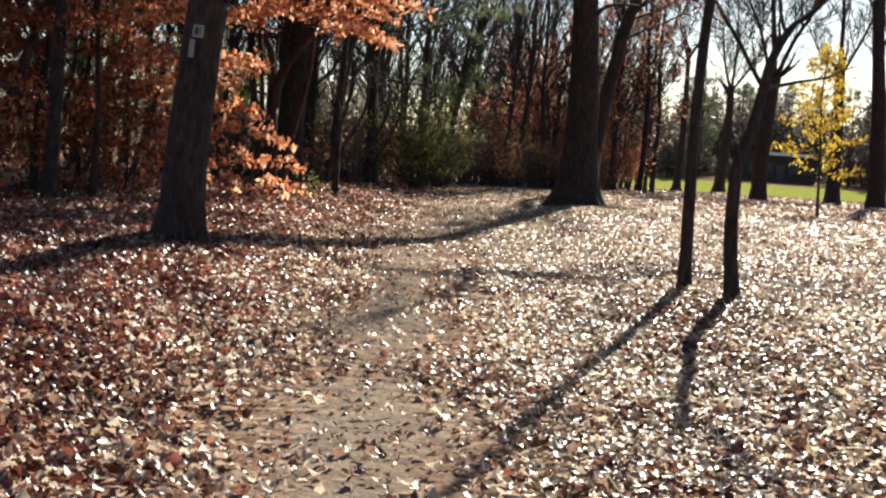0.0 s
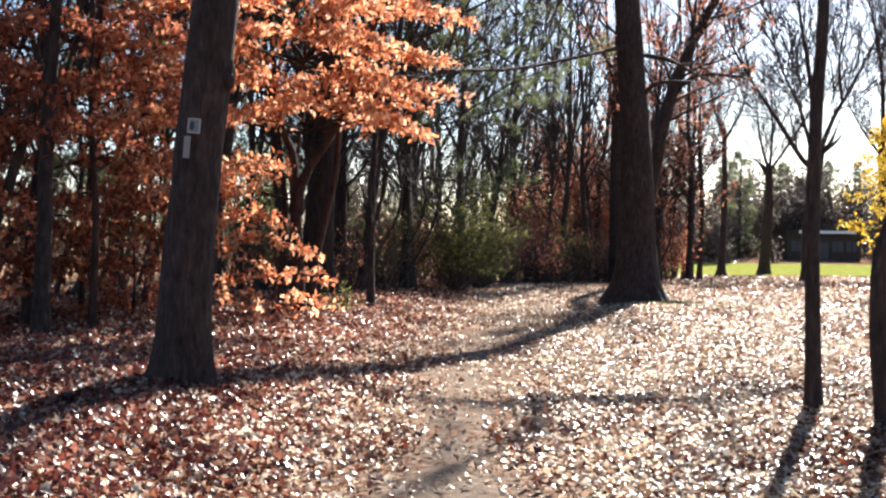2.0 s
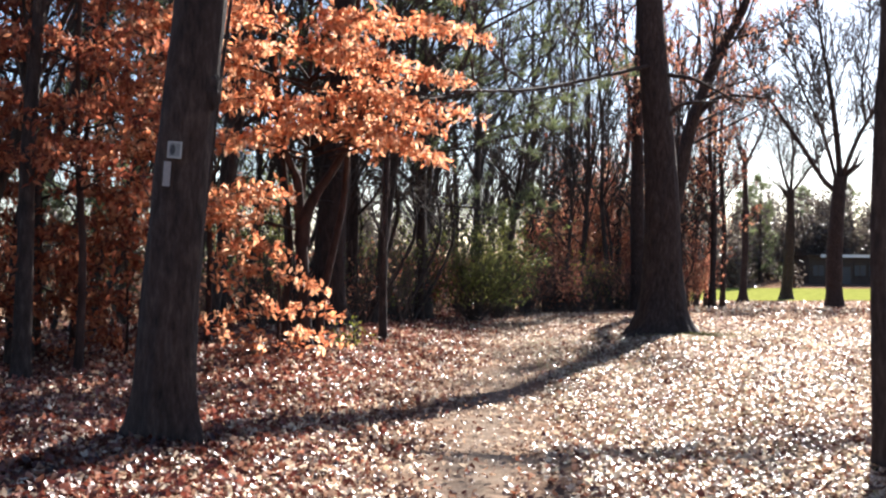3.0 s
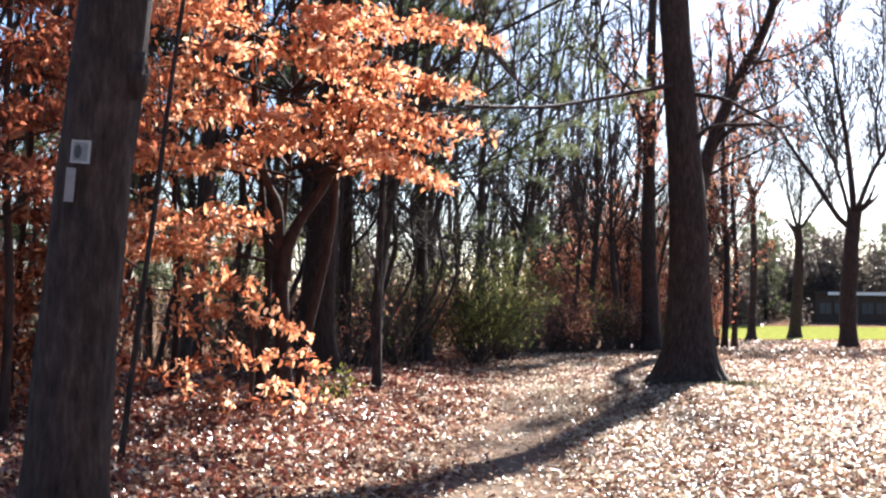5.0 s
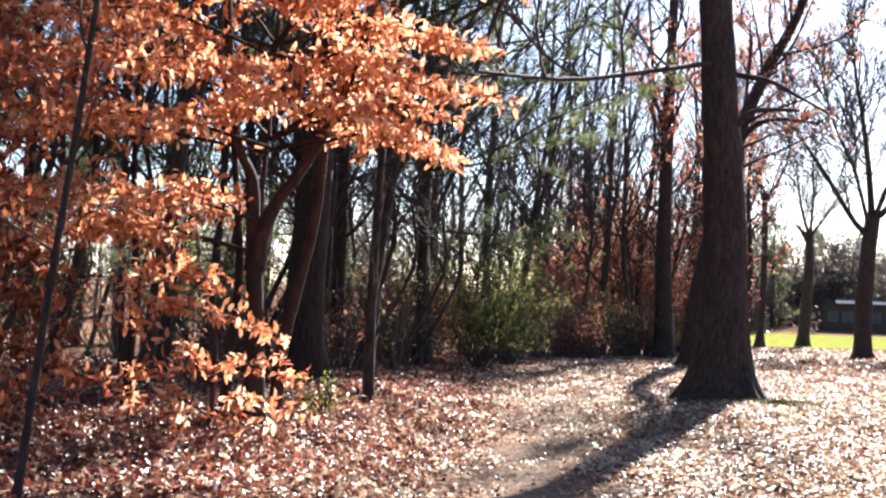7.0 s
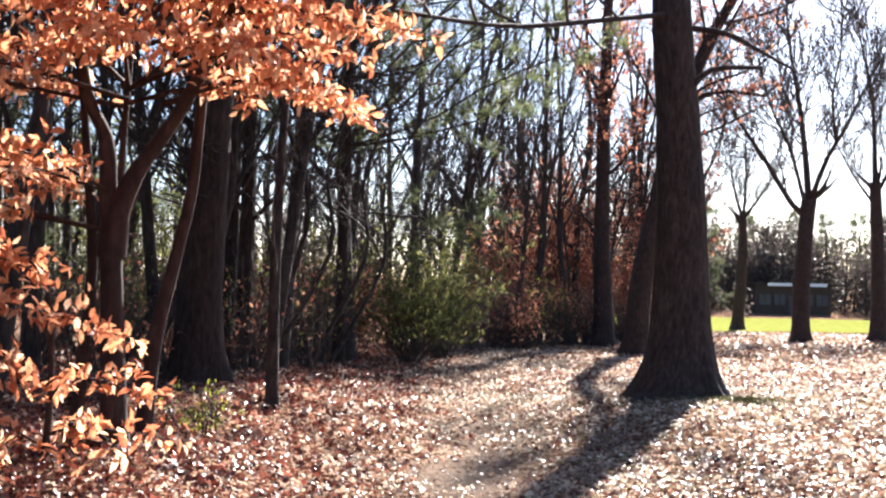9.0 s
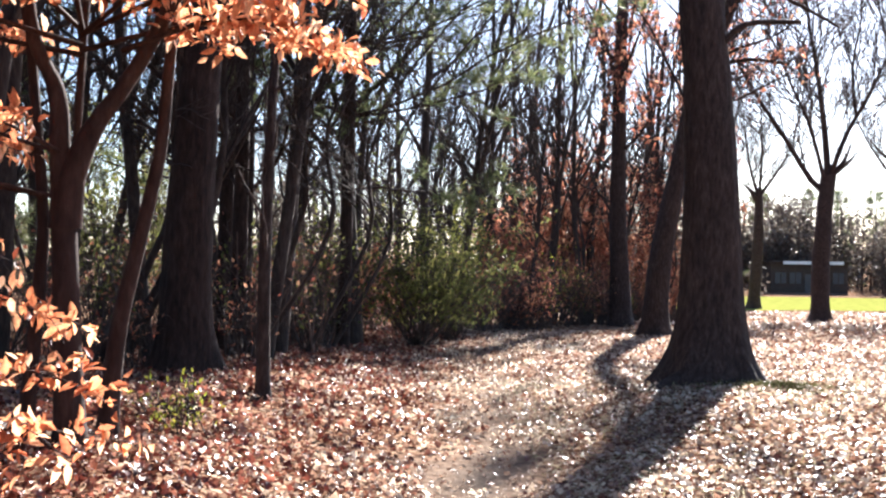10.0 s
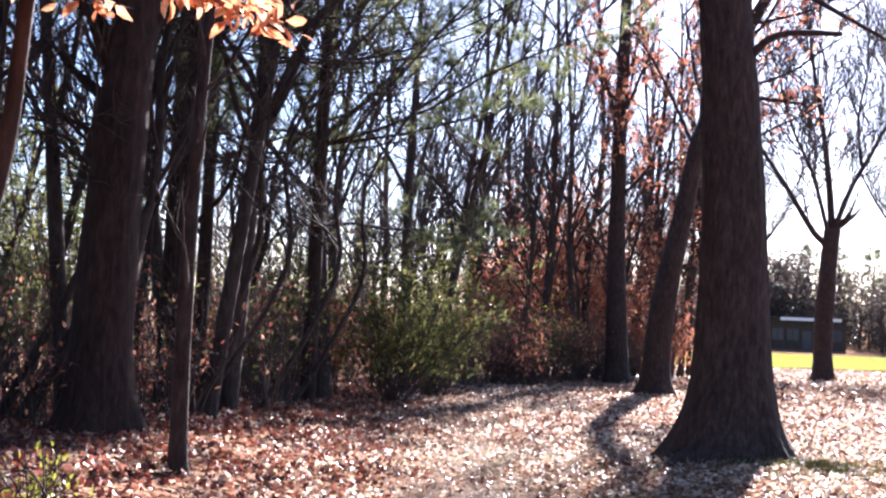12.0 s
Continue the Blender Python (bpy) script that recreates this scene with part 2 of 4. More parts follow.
def tubes(polys, sides):
    """Round tapered tubes along polylines [(points, radii)]; one vertex array and quads."""
    vs, fs, base = [], [], 0
    ring = np.linspace(0, 2 * math.pi, sides, endpoint=False)
    cs, sn = np.cos(ring)[None, :, None], np.sin(ring)[None, :, None]
    k = np.arange(sides)
    k2 = (k + 1) % sides
    for pts, radii in polys:
        pts, radii = np.asarray(pts, float), np.asarray(radii, float)
        n = len(pts)
        tan = np.gradient(pts, axis=0)
        tan /= np.linalg.norm(tan, axis=1)[:, None] + 1e-9
        ref = np.array((0.0, 0.0, 1.0)) if abs(tan[0, 2]) < 0.8 else np.array((0.0, 1.0, 0.0))
        u = np.cross(tan, ref)
        u /= np.linalg.norm(u, axis=1)[:, None] + 1e-9
        w = np.cross(tan, u)
        v = pts[:, None, :] + radii[:, None, None] * (cs * u[:, None, :] + sn * w[:, None, :])
        vs.append(v.reshape(-1, 3))
        rows = base + np.arange(n - 1)[:, None] * sides
        fs.append(np.stack([rows + k, rows + k2, rows + sides + k2, rows + sides + k], axis=-1).reshape(-1, 4))
        base += n * sides
    return np.concatenate(vs), np.concatenate(fs)


def curve_points(pts, n):
    """n points on a smooth curve through the given ones."""
    pts = np.asarray(pts, float)
    m = len(pts)
    t = np.linspace(0, m - 1, n)
    i = np.clip(t.astype(int), 0, m - 2)
    f = (t - i)[:, None]
    p0, p1, p2, p3 = pts[np.maximum(i - 1, 0)], pts[i], pts[i + 1], pts[np.minimum(i + 2, m - 1)]
    return 0.5 * (2 * p1 + (p2 - p0) * f + (2 * p0 - 5 * p1 + 4 * p2 - p3) * f * f + (3 * p1 - p0 - 3 * p2 + p3) * f ** 3)


def trunk_mesh(name, pts, r_base, r_top, mat, flare=0.35, roots=0, sides=32, step=0.12, seed=1, furrows=0.035, flare_h=0.5):
    """A standing trunk: furrowed, flared at its foot, with root swellings."""
    pts = np.asarray(pts, float)
    length = float(np.sum(np.linalg.norm(np.diff(pts, axis=0), axis=1)))
    n = max(6, int(length / step))
    c = curve_points(pts, n)
    ang = np.linspace(0, 2 * math.pi, sides, endpoint=False)
    rng = np.random.default_rng(seed)
    ph = rng.uniform(0, 6.3, 8)
    vs = np.zeros((n, sides, 3))
    for j in range(n):
        h = c[j, 2] - c[0, 2]
        s = j / (n - 1)
        r = r_base + (r_top - r_base) * s
        foot = math.exp(-max(0.0, h) / flare_h)
        rr = np.full(sides, r) * (1 + flare * foot)
        if roots:
            lobe = np.clip(np.cos(ang * roots + ph[0] + 0.5 * np.sin(ang + ph[1])), 0, 1) ** 2
            rr += r * 0.55 * lobe * foot ** 1.6
        rr *= 1 + 0.04 * np.sin(ang * 2 + ph[2] + h * 0.9) + 0.025 * np.sin(ang * 3 + ph[3] - h * 1.7)
        for a in range(sides):
            q = Vector((math.cos(ang[a]) * 5.0, math.sin(ang[a]) * 5.0, h * 0.9 + seed * 7.3))
            rr[a] *= 1 + furrows * noise.noise(q * 1.7) + 0.5 * furrows * noise.noise(q * 0.5)
        vs[j, :, 0] = c[j, 0] + rr * np.cos(ang)
        vs[j, :, 1] = c[j, 1] + rr * np.sin(ang)
        vs[j, :, 2] = c[j, 2]
    vs[0, :, 2] -= 0.25
    k = np.arange(sides)
    k2 = (k + 1) % sides
    rows = np.arange(n - 1)[:, None] * sides
    f = np.stack([rows + k, rows + k2, rows + sides + k2, rows + sides + k], axis=-1).reshape(-1, 4)
    return np_mesh(name, vs.reshape(-1, 3), f, mat, True)


def limb_line(rng, p, d, length, n, wiggle, lift=0.0):
    """A wandering branch line from p along d."""
    p, d = np.array(p, float), np.array(d, float)
    d /= np.linalg.norm(d)
    out = [p.copy()]
    for _ in range(n):
        d = d + rng.normal(0, wiggle, 3) + np.array((0, 0, lift))
        d /= np.linalg.norm(d)
        p = p + d * length / n
        out.append(p.copy())
    return np.array(out)


def side_branches(rng, line, count, lo, hi, spread, length, wiggle, lift, n):
    """Branch lines that leave a line between the shares lo and hi of it."""
    out = []
    m = len(line)
    for i in range(count):
        s = lo + (hi - lo) * (i + rng.uniform(0, 1)) / count
        f = s * (m - 1)
        j = min(int(f), m - 2)
        p = line[j] + (line[j + 1] - line[j]) * (f - j)
        t = line[j + 1] - line[j]
        t = t / (np.linalg.norm(t) + 1e-9)
        side = rng.normal(0, 1, 3) + np.array((0, 0, 0.55))
        side -= t * np.dot(side, t)
        side /= np.linalg.norm(side) + 1e-9
        a = radians(rng.uniform(*spread))
        out.append(limb_line(rng, p, t * math.cos(a) + side * math.sin(a), length * (1.15 - 0.75 * s) * rng.uniform(0.7, 1.25), n, wiggle, lift))
    return out


def taper(line, r0, r1):
    return line, np.linspace(r0, r1, len(line))


def rotations(rng, n, tilt):
    """n turn matrices: any way round, then tilted by up to about tilt radians."""
    yaw, a, b = rng.uniform(0, 2 * math.pi, n), rng.normal(0, tilt, n), rng.normal(0, tilt, n)
    cz, sz, cx, sx, cy, sy = np.cos(yaw), np.sin(yaw), np.cos(a), np.sin(a), np.cos(b), np.sin(b)
    o, l = np.zeros(n), np.ones(n)
    rz = np.stack([np.stack([cz, -sz, o], -1), np.stack([sz, cz, o], -1), np.stack([o, o, l], -1)], 1)
    rx = np.stack([np.stack([l, o, o], -1), np.stack([o, cx, -sx], -1), np.stack([o, sx, cx], -1)], 1)
    ry = np.stack([np.stack([cy, o, sy], -1), np.stack([o, l, o], -1), np.stack([-sy, o, cy], -1)], 1)
    return rz @ rx @ ry


def scattered(template, faces, places, turns, sizes):
    """Copies of a small template, joined: vertices and faces."""
    v = np.einsum("nij,vj->nvi", turns, template) * sizes[:, None, None] + places[:, None, :]
    n, k = len(places), len(template)
    f = faces[None] + (np.arange(n) * k)[:, None, None]
    return v.reshape(-1, 3), f.reshape(-1, faces.shape[1])


LEAF_V = np.array([(0, 0, 0), (-0.2, 0.35, 0.08), (0.2, 0.35, 0.08), (0, 0.42, 0), (-0.15, 0.72, 0.03), (0.15, 0.72, 0.03), (0, 1, -0.16)])
LEAF_F = np.array([(0, 3, 1), (0, 2, 3), (1, 3, 4), (3, 2, 5), (3, 6, 4), (3, 5, 6)])
SMALL_V = np.array([(0, 0, 0), (-0.3, 0.5, 0.08), (0.3, 0.5, 0.08), (0, 1, -0.05)])
SMALL_F = np.array([(0, 2, 1), (1, 2, 3)])


def oak_leaf(curl, twist):
    """A lobed, curled leaf about one unit long: vertices and triangles."""
    rim = []
    for i in range(9):
        a = 2 * math.pi * i / 9
        r = 0.5 * (1.0, 0.72, 0.9, 0.66, 0.95, 0.7, 1.0, 0.62, 0.85)[i]
        rim.append((0.74 * r * math.cos(a), r * math.sin(a), 0))
    v = np.array([(0, 0, 0)] + rim)
    v[:, 2] = curl * v[:, 0] ** 2 + twist * v[:, 1] ** 2 + 0.4 * twist * v[:, 0] * v[:, 1]
    f = np.array([(0, 1 + i, 1 + (i + 1) % 9) for i in range(9)])
    return v, f


# ---- ground ----
def spaced(lo, fine_lo, fine_hi, hi, step, grow=1.25):
    mid = list(np.arange(fine_lo, fine_hi + 1e-6, step))
    up, s = [], step
    while (up[-1] if up else fine_hi) < hi:
        s *= grow
        up.append((up[-1] if up else fine_hi) + s)
    down, s = [], step
    while (down[-1] if down else fine_lo) > lo:
        s *= grow
        down.append((down[-1] if down else fine_lo) - s)
    return np.array(down[::-1] + mid + up)


def build_ground():
    xs, ys = spaced(-1800, -10, 14, 1800, 0.3), spaced(-1200, -4, 52, 2400, 0.3)
    gx, gy = np.meshgrid(xs, ys)
    z = ground_z(gx, gy)
    rng = np.random.default_rng(5)
    rough = (np.abs(gx) < 16) & (gy > -6) & (gy < 60)
    z = z + np.where(rough, rng.normal(0, 0.012, z.shape), 0)
    nx, ny = len(xs), len(ys)
    i = np.arange(ny - 1)[:, None] * nx + np.arange(nx - 1)[None, :]
    f = np.stack([i, i + 1, i + nx + 1, i + nx], axis=-1).reshape(-1, 4)
    me = np_mesh("ground", np.stack([gx, gy, z], -1).reshape(-1, 3), f, SOIL, True)
    return tagged(new("ground", me), "leaf-strewn woodland soil with a trodden dirt path", "ground", kind="structure")


GROUND = build_ground()


def build_lawn():
    xs, ys = np.linspace(14, 130, 30), np.linspace(111, 139, 26)
    gx, gy = np.meshgrid(xs, ys)
    gy = gy + np.where(gy < 113, 2.5 * np.sin(gx * 0.23) + 1.5 * np.sin(gx * 0.71), 0)
    z = ground_z(gx, gy) + 0.05
    i = np.arange(25)[:, None] * 30 + np.arange(29)[None, :]
    f = np.stack([i, i + 1, i + 31, i + 30], axis=-1).reshape(-1, 4)
    me = np_mesh("lawn", np.stack([gx, gy, z], -1).reshape(-1, 3), f, LAWN, True)
    return tagged(new("lawn", me), "bright green sunlit mown lawn beyond the trees", "lawn", kind="structure")


build_lawn()


def wood_edge(y):
    """The wood's edge: the wood stands to the left of this x."""
    return float(np.interp(y, (10, 22, 38, 52, 60, 90, 130), (-3.6, -2.9, -2.2, 4.6, 8.0, 15.5, 22.0)))


# ---- trees ----
def leaves_on(rng, lines, per_m, size, template=(LEAF_V, LEAF_F), tilt=0.9, off=0.04, start=0.15):
    """Leaves along twig lines."""
    places = []
    for ln in lines:
        length = float(np.sum(np.linalg.norm(np.diff(ln, axis=0), axis=1)))
        k = max(1, int(length * per_m))
        f = rng.uniform(start, 1, k) * (len(ln) - 1)
        j = np.minimum(f.astype(int), len(ln) - 2)
        places.append(ln[j] + (ln[j + 1] - ln[j]) * (f - j)[:, None])
    places = np.concatenate(places)
    places = places + rng.normal(0, off, places.shape)
    n = len(places)
    return scattered(template[0], template[1], places, rotations(rng, n, tilt), size * rng.uniform(0.65, 1.3, n))


def big_oak(name, pts, r_base, r_top, flare, roots, seed, label, limbs, extra=(), flare_h=0.5, sides=40, bark=None):
    """A tall bare tree along a trunk line; limbs: lines with their radii; extra: crown limbs by chance (count, low, high, length)."""
    bark = bark or OAK_BARK
    rng = np.random.default_rng(seed)
    base = np.array(pts[0], float)
    tree = thing(name, base, label, "tree")
    rel = [np.array(p, float) - base for p in pts]
    piece("trunk", trunk_mesh("trunk", rel, r_base, r_top, bark, flare, roots, sides, 0.1, seed, 0.075, flare_h), tree)
    twig_lines, mains = [], []
    for line, r0, r1, *full in limbs:
        ln = curve_points([np.array(p, float) - base for p in line], 12)
        mains.append((ln, r0, r1, full[0] if full else 1.0))
    if extra:
        count, lo, hi, length = extra
        for ln in side_branches(rng, curve_points(rel, 30), count, lo, hi, (30, 62), length, 0.11, 0.06, 9):
            mains.append((ln, r_top * 0.5, 0.014, 1.0))
    for ln, r0, r1, full in mains:
        v, f = tubes([taper(ln, r0, r1)], 8)
        limb = piece("limb", np_mesh("limb", v, f, bark, True), tree)
        if full <= 0:
            continue
        size = float(np.linalg.norm(ln[-1] - ln[0]))
        subs = side_branches(rng, ln, int((9 if size < 5 else 19) * full), 0.2, 1.0, (22, 52), max(0.7, size * 0.42), 0.13, 0.06, 6)
        tw, fine = [], []
        for s in subs:
            tw += side_branches(rng, s, 6, 0.2, 1.0, (22, 52), max(0.35, size * 0.17), 0.16, 0.04, 3)
        for s in tw:
            fine += side_branches(rng, s, 3, 0.2, 1.0, (22, 52), max(0.2, size * 0.08), 0.16, 0.02, 2)
        thin = (0.0019 if size < 5 else 0.0016) * max(1.6, size)
        v1, f1 = tubes([taper(s, max(r1 * 0.9, thin * 2), thin * 1.5) for s in subs], 5)
        v2, f2 = tubes([taper(s, thin * 1.5, thin) for s in tw], 3)
        v3, f3 = tubes([taper(s, thin, thin * 0.6) for s in fine], 3)
        twig = piece("twig_spray", np_mesh("twig_spray", np.concatenate([v1, v2, v3]), np.concatenate([f1, f2 + len(v1), f3 + len(v1) + len(v2)]), TWIG_BARK), limb)
        tagged(twig, kind="stuff")
        twig_lines += subs + tw
    return tree, twig_lines


def slim_tree(name, pts, r_base, r_top, seed, label, category="tree", bark=None, twigs=6, leaf=None, group="", twig_len=0.9, lo=0.35):
    """A slim young tree along a trunk line."""
    bark = bark or OAK_BARK
    rng = np.random.default_rng(seed)
    base = np.array(pts[0], float)
    tree = thing(name, base, label, category, group)
    rel = [np.array(p, float) - base for p in pts]
    piece("trunk", trunk_mesh("trunk", rel, r_base, r_top, bark, 0.35, 0, 16, 0.1, seed, 0.05, 0.12), tree)
    if twigs:
        subs = side_branches(rng, curve_points(rel, 24), twigs, lo, 1.0, (30, 65), twig_len, 0.14, 0.03, 6)
        tw = []
        for s in subs:
            tw += side_branches(rng, s, 5, 0.25, 1.0, (25, 55), twig_len * 0.45, 0.18, 0.02, 3)
        v1, f1 = tubes([taper(s, r_top * 0.7, 0.004) for s in subs], 5)
        v2, f2 = tubes([taper(s, 0.004, 0.002) for s in tw], 3)
        tagged(piece("twig_spray", np_mesh("twig_spray", np.concatenate([v1, v2]), np.concatenate([f1, f2 + len(v1)]), TWIG_BARK), tree), kind="stuff")
        if leaf:
            v, f = leaves_on(rng, subs + tw, leaf[1], leaf[2])
            piece("foliage", np_mesh("foliage", v, f, leaf[0]), tree, leaf[3])
    return tree


# the marked oak by the path
marked, _ = big_oak("oak_tree", [(-2.68, 12.3, 0.27), (-2.61, 12.3, 1.31), (-2.53, 12.3, 2.2), (-2.4, 12.3, 3.5), (-2.15, 12.35, 6.0), (-1.95, 12.4, 11.0)], 0.232, 0.15, 0.14, 3, 11,
                    "dark furrowed oak trunk with a white trail blaze beside the path", [], (7, 0.88, 1.0, 3.5), 0.35)
bm = bmesh.new()
# a painted stroke that follows the bark's curve
for r in range(5):
    for c in range(7):
        a = -0.125 + 0.25 * c / 6
        bm.verts.new((-0.001 + 0.226 * math.sin(a), -0.226 * math.cos(a), 0.176 * r / 4))
bm.verts.ensure_lookup_table()
for r in range(4):
    for c in range(6):
        bm.faces.new([bm.verts[i] for i in (r * 7 + c, r * 7 + c + 1, r * 7 + c + 8, r * 7 + c + 7)])
bmesh.ops.solidify(bm, geom=bm.faces[:], thickness=0.004)
blaze = part("paint_blaze", bm, WHITE_PAINT, marked, "white painted upright trail blaze")


bm = bmesh.new()
bmesh.ops.create_icosphere(bm, subdivisions=3, radius=0.075)
for vert in bm.verts:
    vert.co *= 1 + 0.25 * noise.noise(vert.co * 22)
    vert.co.z *= 1.7
burl = part("burl", bm, OAK_BARK, marked, "swollen bark burl")
burl.location = (0.38, -0.05, 2.5)


def trail_sign(at):
    sign = thing("trail_sign", at, "small square grey trail marker nailed to the oak", "sign")
    bm = bmesh.new()
    box(bm, (-0.052, -0.006, -0.057), (0.052, 0.0, 0.057))
    bmesh.ops.bevel(bm, geom=[e for e in bm.edges if abs(e.verts[0].co.y - e.verts[1].co.y) > 0.004], offset=0.012, segments=3, affect="EDGES")
    plate = part("plate", bm, SIGN_GREY, sign)
    for lo, hi in (((-0.055, -0.011, -0.06), (-0.043, -0.003, 0.06)), ((0.043, -0.011, -0.06), (0.055, -0.003, 0.06)), ((-0.043, -0.011, -0.06), (0.043, -0.003, -0.048)), ((-0.043, -0.011, 0.048), (0.043, -0.003, 0.06))):
        bm = bmesh.new()
        box(bm, lo, hi)
        part("rim", bm, SIGN_RIM, sign, "pale raised rim")
    bm = bmesh.new()
    bmesh.ops.create_circle(bm, cap_ends=True, segments=18, radius=0.026, matrix=pose(-0.016, -0.0085, 0.0, 90, 0, 0) @ Matrix.Diagonal((0.8, 1.4, 1, 1)))
    r = bmesh.ops.extrude_face_region(bm, geom=bm.faces[:])
    bmesh.ops.translate(bm, verts=[g for g in r["geom"] if isinstance(g, bmesh.types.BMVert)], vec=(0, 0.003, 0))
    part("emblem", bm, SIGN_DARK, plate, "dark printed oval")
    return sign


SIGN = trail_sign((-2.52, 12.055, 2.34))
SIGN.rotation_euler = (0, radians(4.5), radians(-12))
blaze.location = (-2.545 + 2.68, 0.0, 2.085 - 0.27)
blaze.rotation_euler = (0, radians(4.5), radians(-12))

# the great oak right of the path
big_oak("oak_tree", [(2.93, 27.5, 0.02), (2.93, 27.5, 1.5), (2.86, 27.5, 3.7), (2.74, 27.5, 5.3), (2.6, 27.5, 8.0), (2.7, 27.6, 16.0)], 0.37, 0.215, 1.02, 5, 23,
        "massive bare oak with flared root foot beside the path",
        [([(2.98, 27.35, 4.3), (3.16, 27.3, 4.5), (3.42, 27.3, 4.59), (3.95, 27.3, 4.6)], 0.05, 0.028, 0),
         ([(2.9, 27.4, 5.15), (3.45, 27.3, 5.05), (3.9, 27.3, 4.83), (4.4, 27.25, 4.55)], 0.05, 0.015, 0.5),
         ([(2.6, 27.3, 5.3), (1.73, 26, 4.94), (0.31, 24, 4.4), (-0.9, 22, 4.11)], 0.042, 0.02, 0.4),
         ([(-0.9, 22, 4.11), (-0.68, 22, 4.8), (-0.45, 22, 5.25), (-0.1, 22, 5.85)], 0.026, 0.014, 0.5),
         ([(-1.32, 22, 4.55), (-0.55, 22, 5.02), (0.15, 22, 5.39), (0.78, 22, 5.74), (1.6, 22.2, 6.3)], 0.026, 0.014, 0.6),
         ([(2.65, 27.5, 7.4), (4.0, 27.45, 7.65), (5.8, 27.4, 7.9), (9.2, 27.2, 8.3)], 0.10, 0.05, 0.4),
         ([(4.9, 27.4, 7.75), (5.3, 27.4, 8.3), (5.4, 27.3, 9.2), (5.2, 27.2, 10.6)], 0.10, 0.05, 0.7),
         ([(2.7, 27.25, 0.22), (2.35, 27.0, 0.1), (1.95, 26.75, -0.03), (1.6, 26.55, -0.12)], 0.16, 0.03, 0)],
        (13, 0.84, 1.0, 4.5), 0.5, 48)

# two slim trees on the sunny side
slim_tree("young_tree", [(2.41, 12.06, gz(2.41, 12.06)), (2.39, 12.06, 0.93), (2.38, 12.06, 1.76), (2.4, 12.06, 2.6), (2.44, 12.06, 3.43), (2.5, 12.1, 6.5)], 0.068, 0.04, 31, "slim straight dark-barked young tree standing in fallen leaves", twigs=4, lo=0.72)
slim_tree("young_tree", [(2.66, 11.08, gz(2.66, 11.08)), (2.6, 11.08, 0.7), (2.59, 11.08, 1.11), (2.61, 11.08, 1.42), (2.7, 11.08, 1.73), (2.77, 11.08, 2.09), (2.82, 11.08, 2.35), (2.97, 11.08, 2.66), (3.24, 11.08, 2.93), (3.7, 11.1, 3.8), (4.0, 11.1, 5.5)], 0.066, 0.03, 32, "slim crooked young tree leaning to the light", twigs=7, lo=0.5)

# dark stems in the wood behind the marked oak
slim_tree("young_tree", [(-5.2, 16.0, gz(-5.2, 16.0)), (-5.16, 16.0, 1.4), (-5.12, 16.0, 2.8), (-5.0, 16.0, 4.6), (-4.9, 16.1, 8.5)], 0.1, 0.05, 33, "dark straight young tree among copper leaves", twigs=5, lo=0.5)
slim_tree("young_tree", [(-5.95, 17.6, gz(-5.95, 17.6)), (-5.9, 17.6, 1.6), (-5.7, 17.6, 3.4), (-5.55, 17.6, 7.5)], 0.075, 0.04, 34, "dark slim young tree deeper among copper leaves", twigs=5, lo=0.5)

# leaning trees further along the path
tree4, tw4 = big_oak("leaning_oak", [(5.04, 44, gz(5.04, 44)), (5.15, 44, 1.7), (5.55, 44, 3.8), (6.0, 44, 6.0), (6.9, 44, 8.3), (7.9, 44, 10.4), (8.6, 44, 14.0)], 0.33, 0.1, 0.35, 4, 41,
        "bare grey oak leaning over the wood's edge", [([(6.0, 44, 5.9), (6.5, 43.9, 6.6), (7.2, 43.8, 6.9), (8.4, 43.8, 6.8)], 0.09, 0.04)], (20, 0.42, 1.0, 4.4), 0.4, 24)
v, f = leaves_on(np.random.default_rng(4), tw4, 1.6, 0.17, tilt=1.2)
piece("foliage", np_mesh("foliage", v, f, RED_LEAF), tree4, "sparse withered leaves")
tree3, tw3 = big_oak("oak_tree", [(5.14, 51, gz(5.14, 51)), (5.03, 51, 2.5), (5.0, 51, 6.0), (5.05, 51, 9.0), (5.2, 51, 16.0)], 0.33, 0.13, 0.4, 4, 43,
        "straight grey oak with a few russet leaves", [], (14, 0.4, 1.0, 3.6), 0.4, 24)
v, f = leaves_on(np.random.default_rng(3), tw3, 6.0, 0.19, tilt=1.2)
piece("foliage", np_mesh("foliage", v, f, RED_LEAF), tree3, "sparse russet leaves")

for k, (x, y, h) in enumerate(((9.3, 59.5, 13.5), (11.3, 68.0, 14.0), (8.2, 62.0, 12.0))):
    g0 = gz(x, y)
    oak, twl = big_oak("oak_tree", [(x, y, g0), (x + 0.1, y, g0 + h * 0.3), (x - 0.1, y, g0 + h * 0.6), (x + 0.2, y, g0 + h)], 0.15, 0.06, 0.3, 3, 45 + k,
                       "oak at the wood's corner holding brown leaves", [], (15, 0.25, 1.0, 3.2), 0.3, 16)
    v, f = leaves_on(np.random.default_rng(46 + k), twl, 4.0, 0.19, tilt=1.2)
    tagged(piece("foliage", np_mesh("foliage", v, f, RED_LEAF), oak, "brown withered leaves"), kind="stuff")

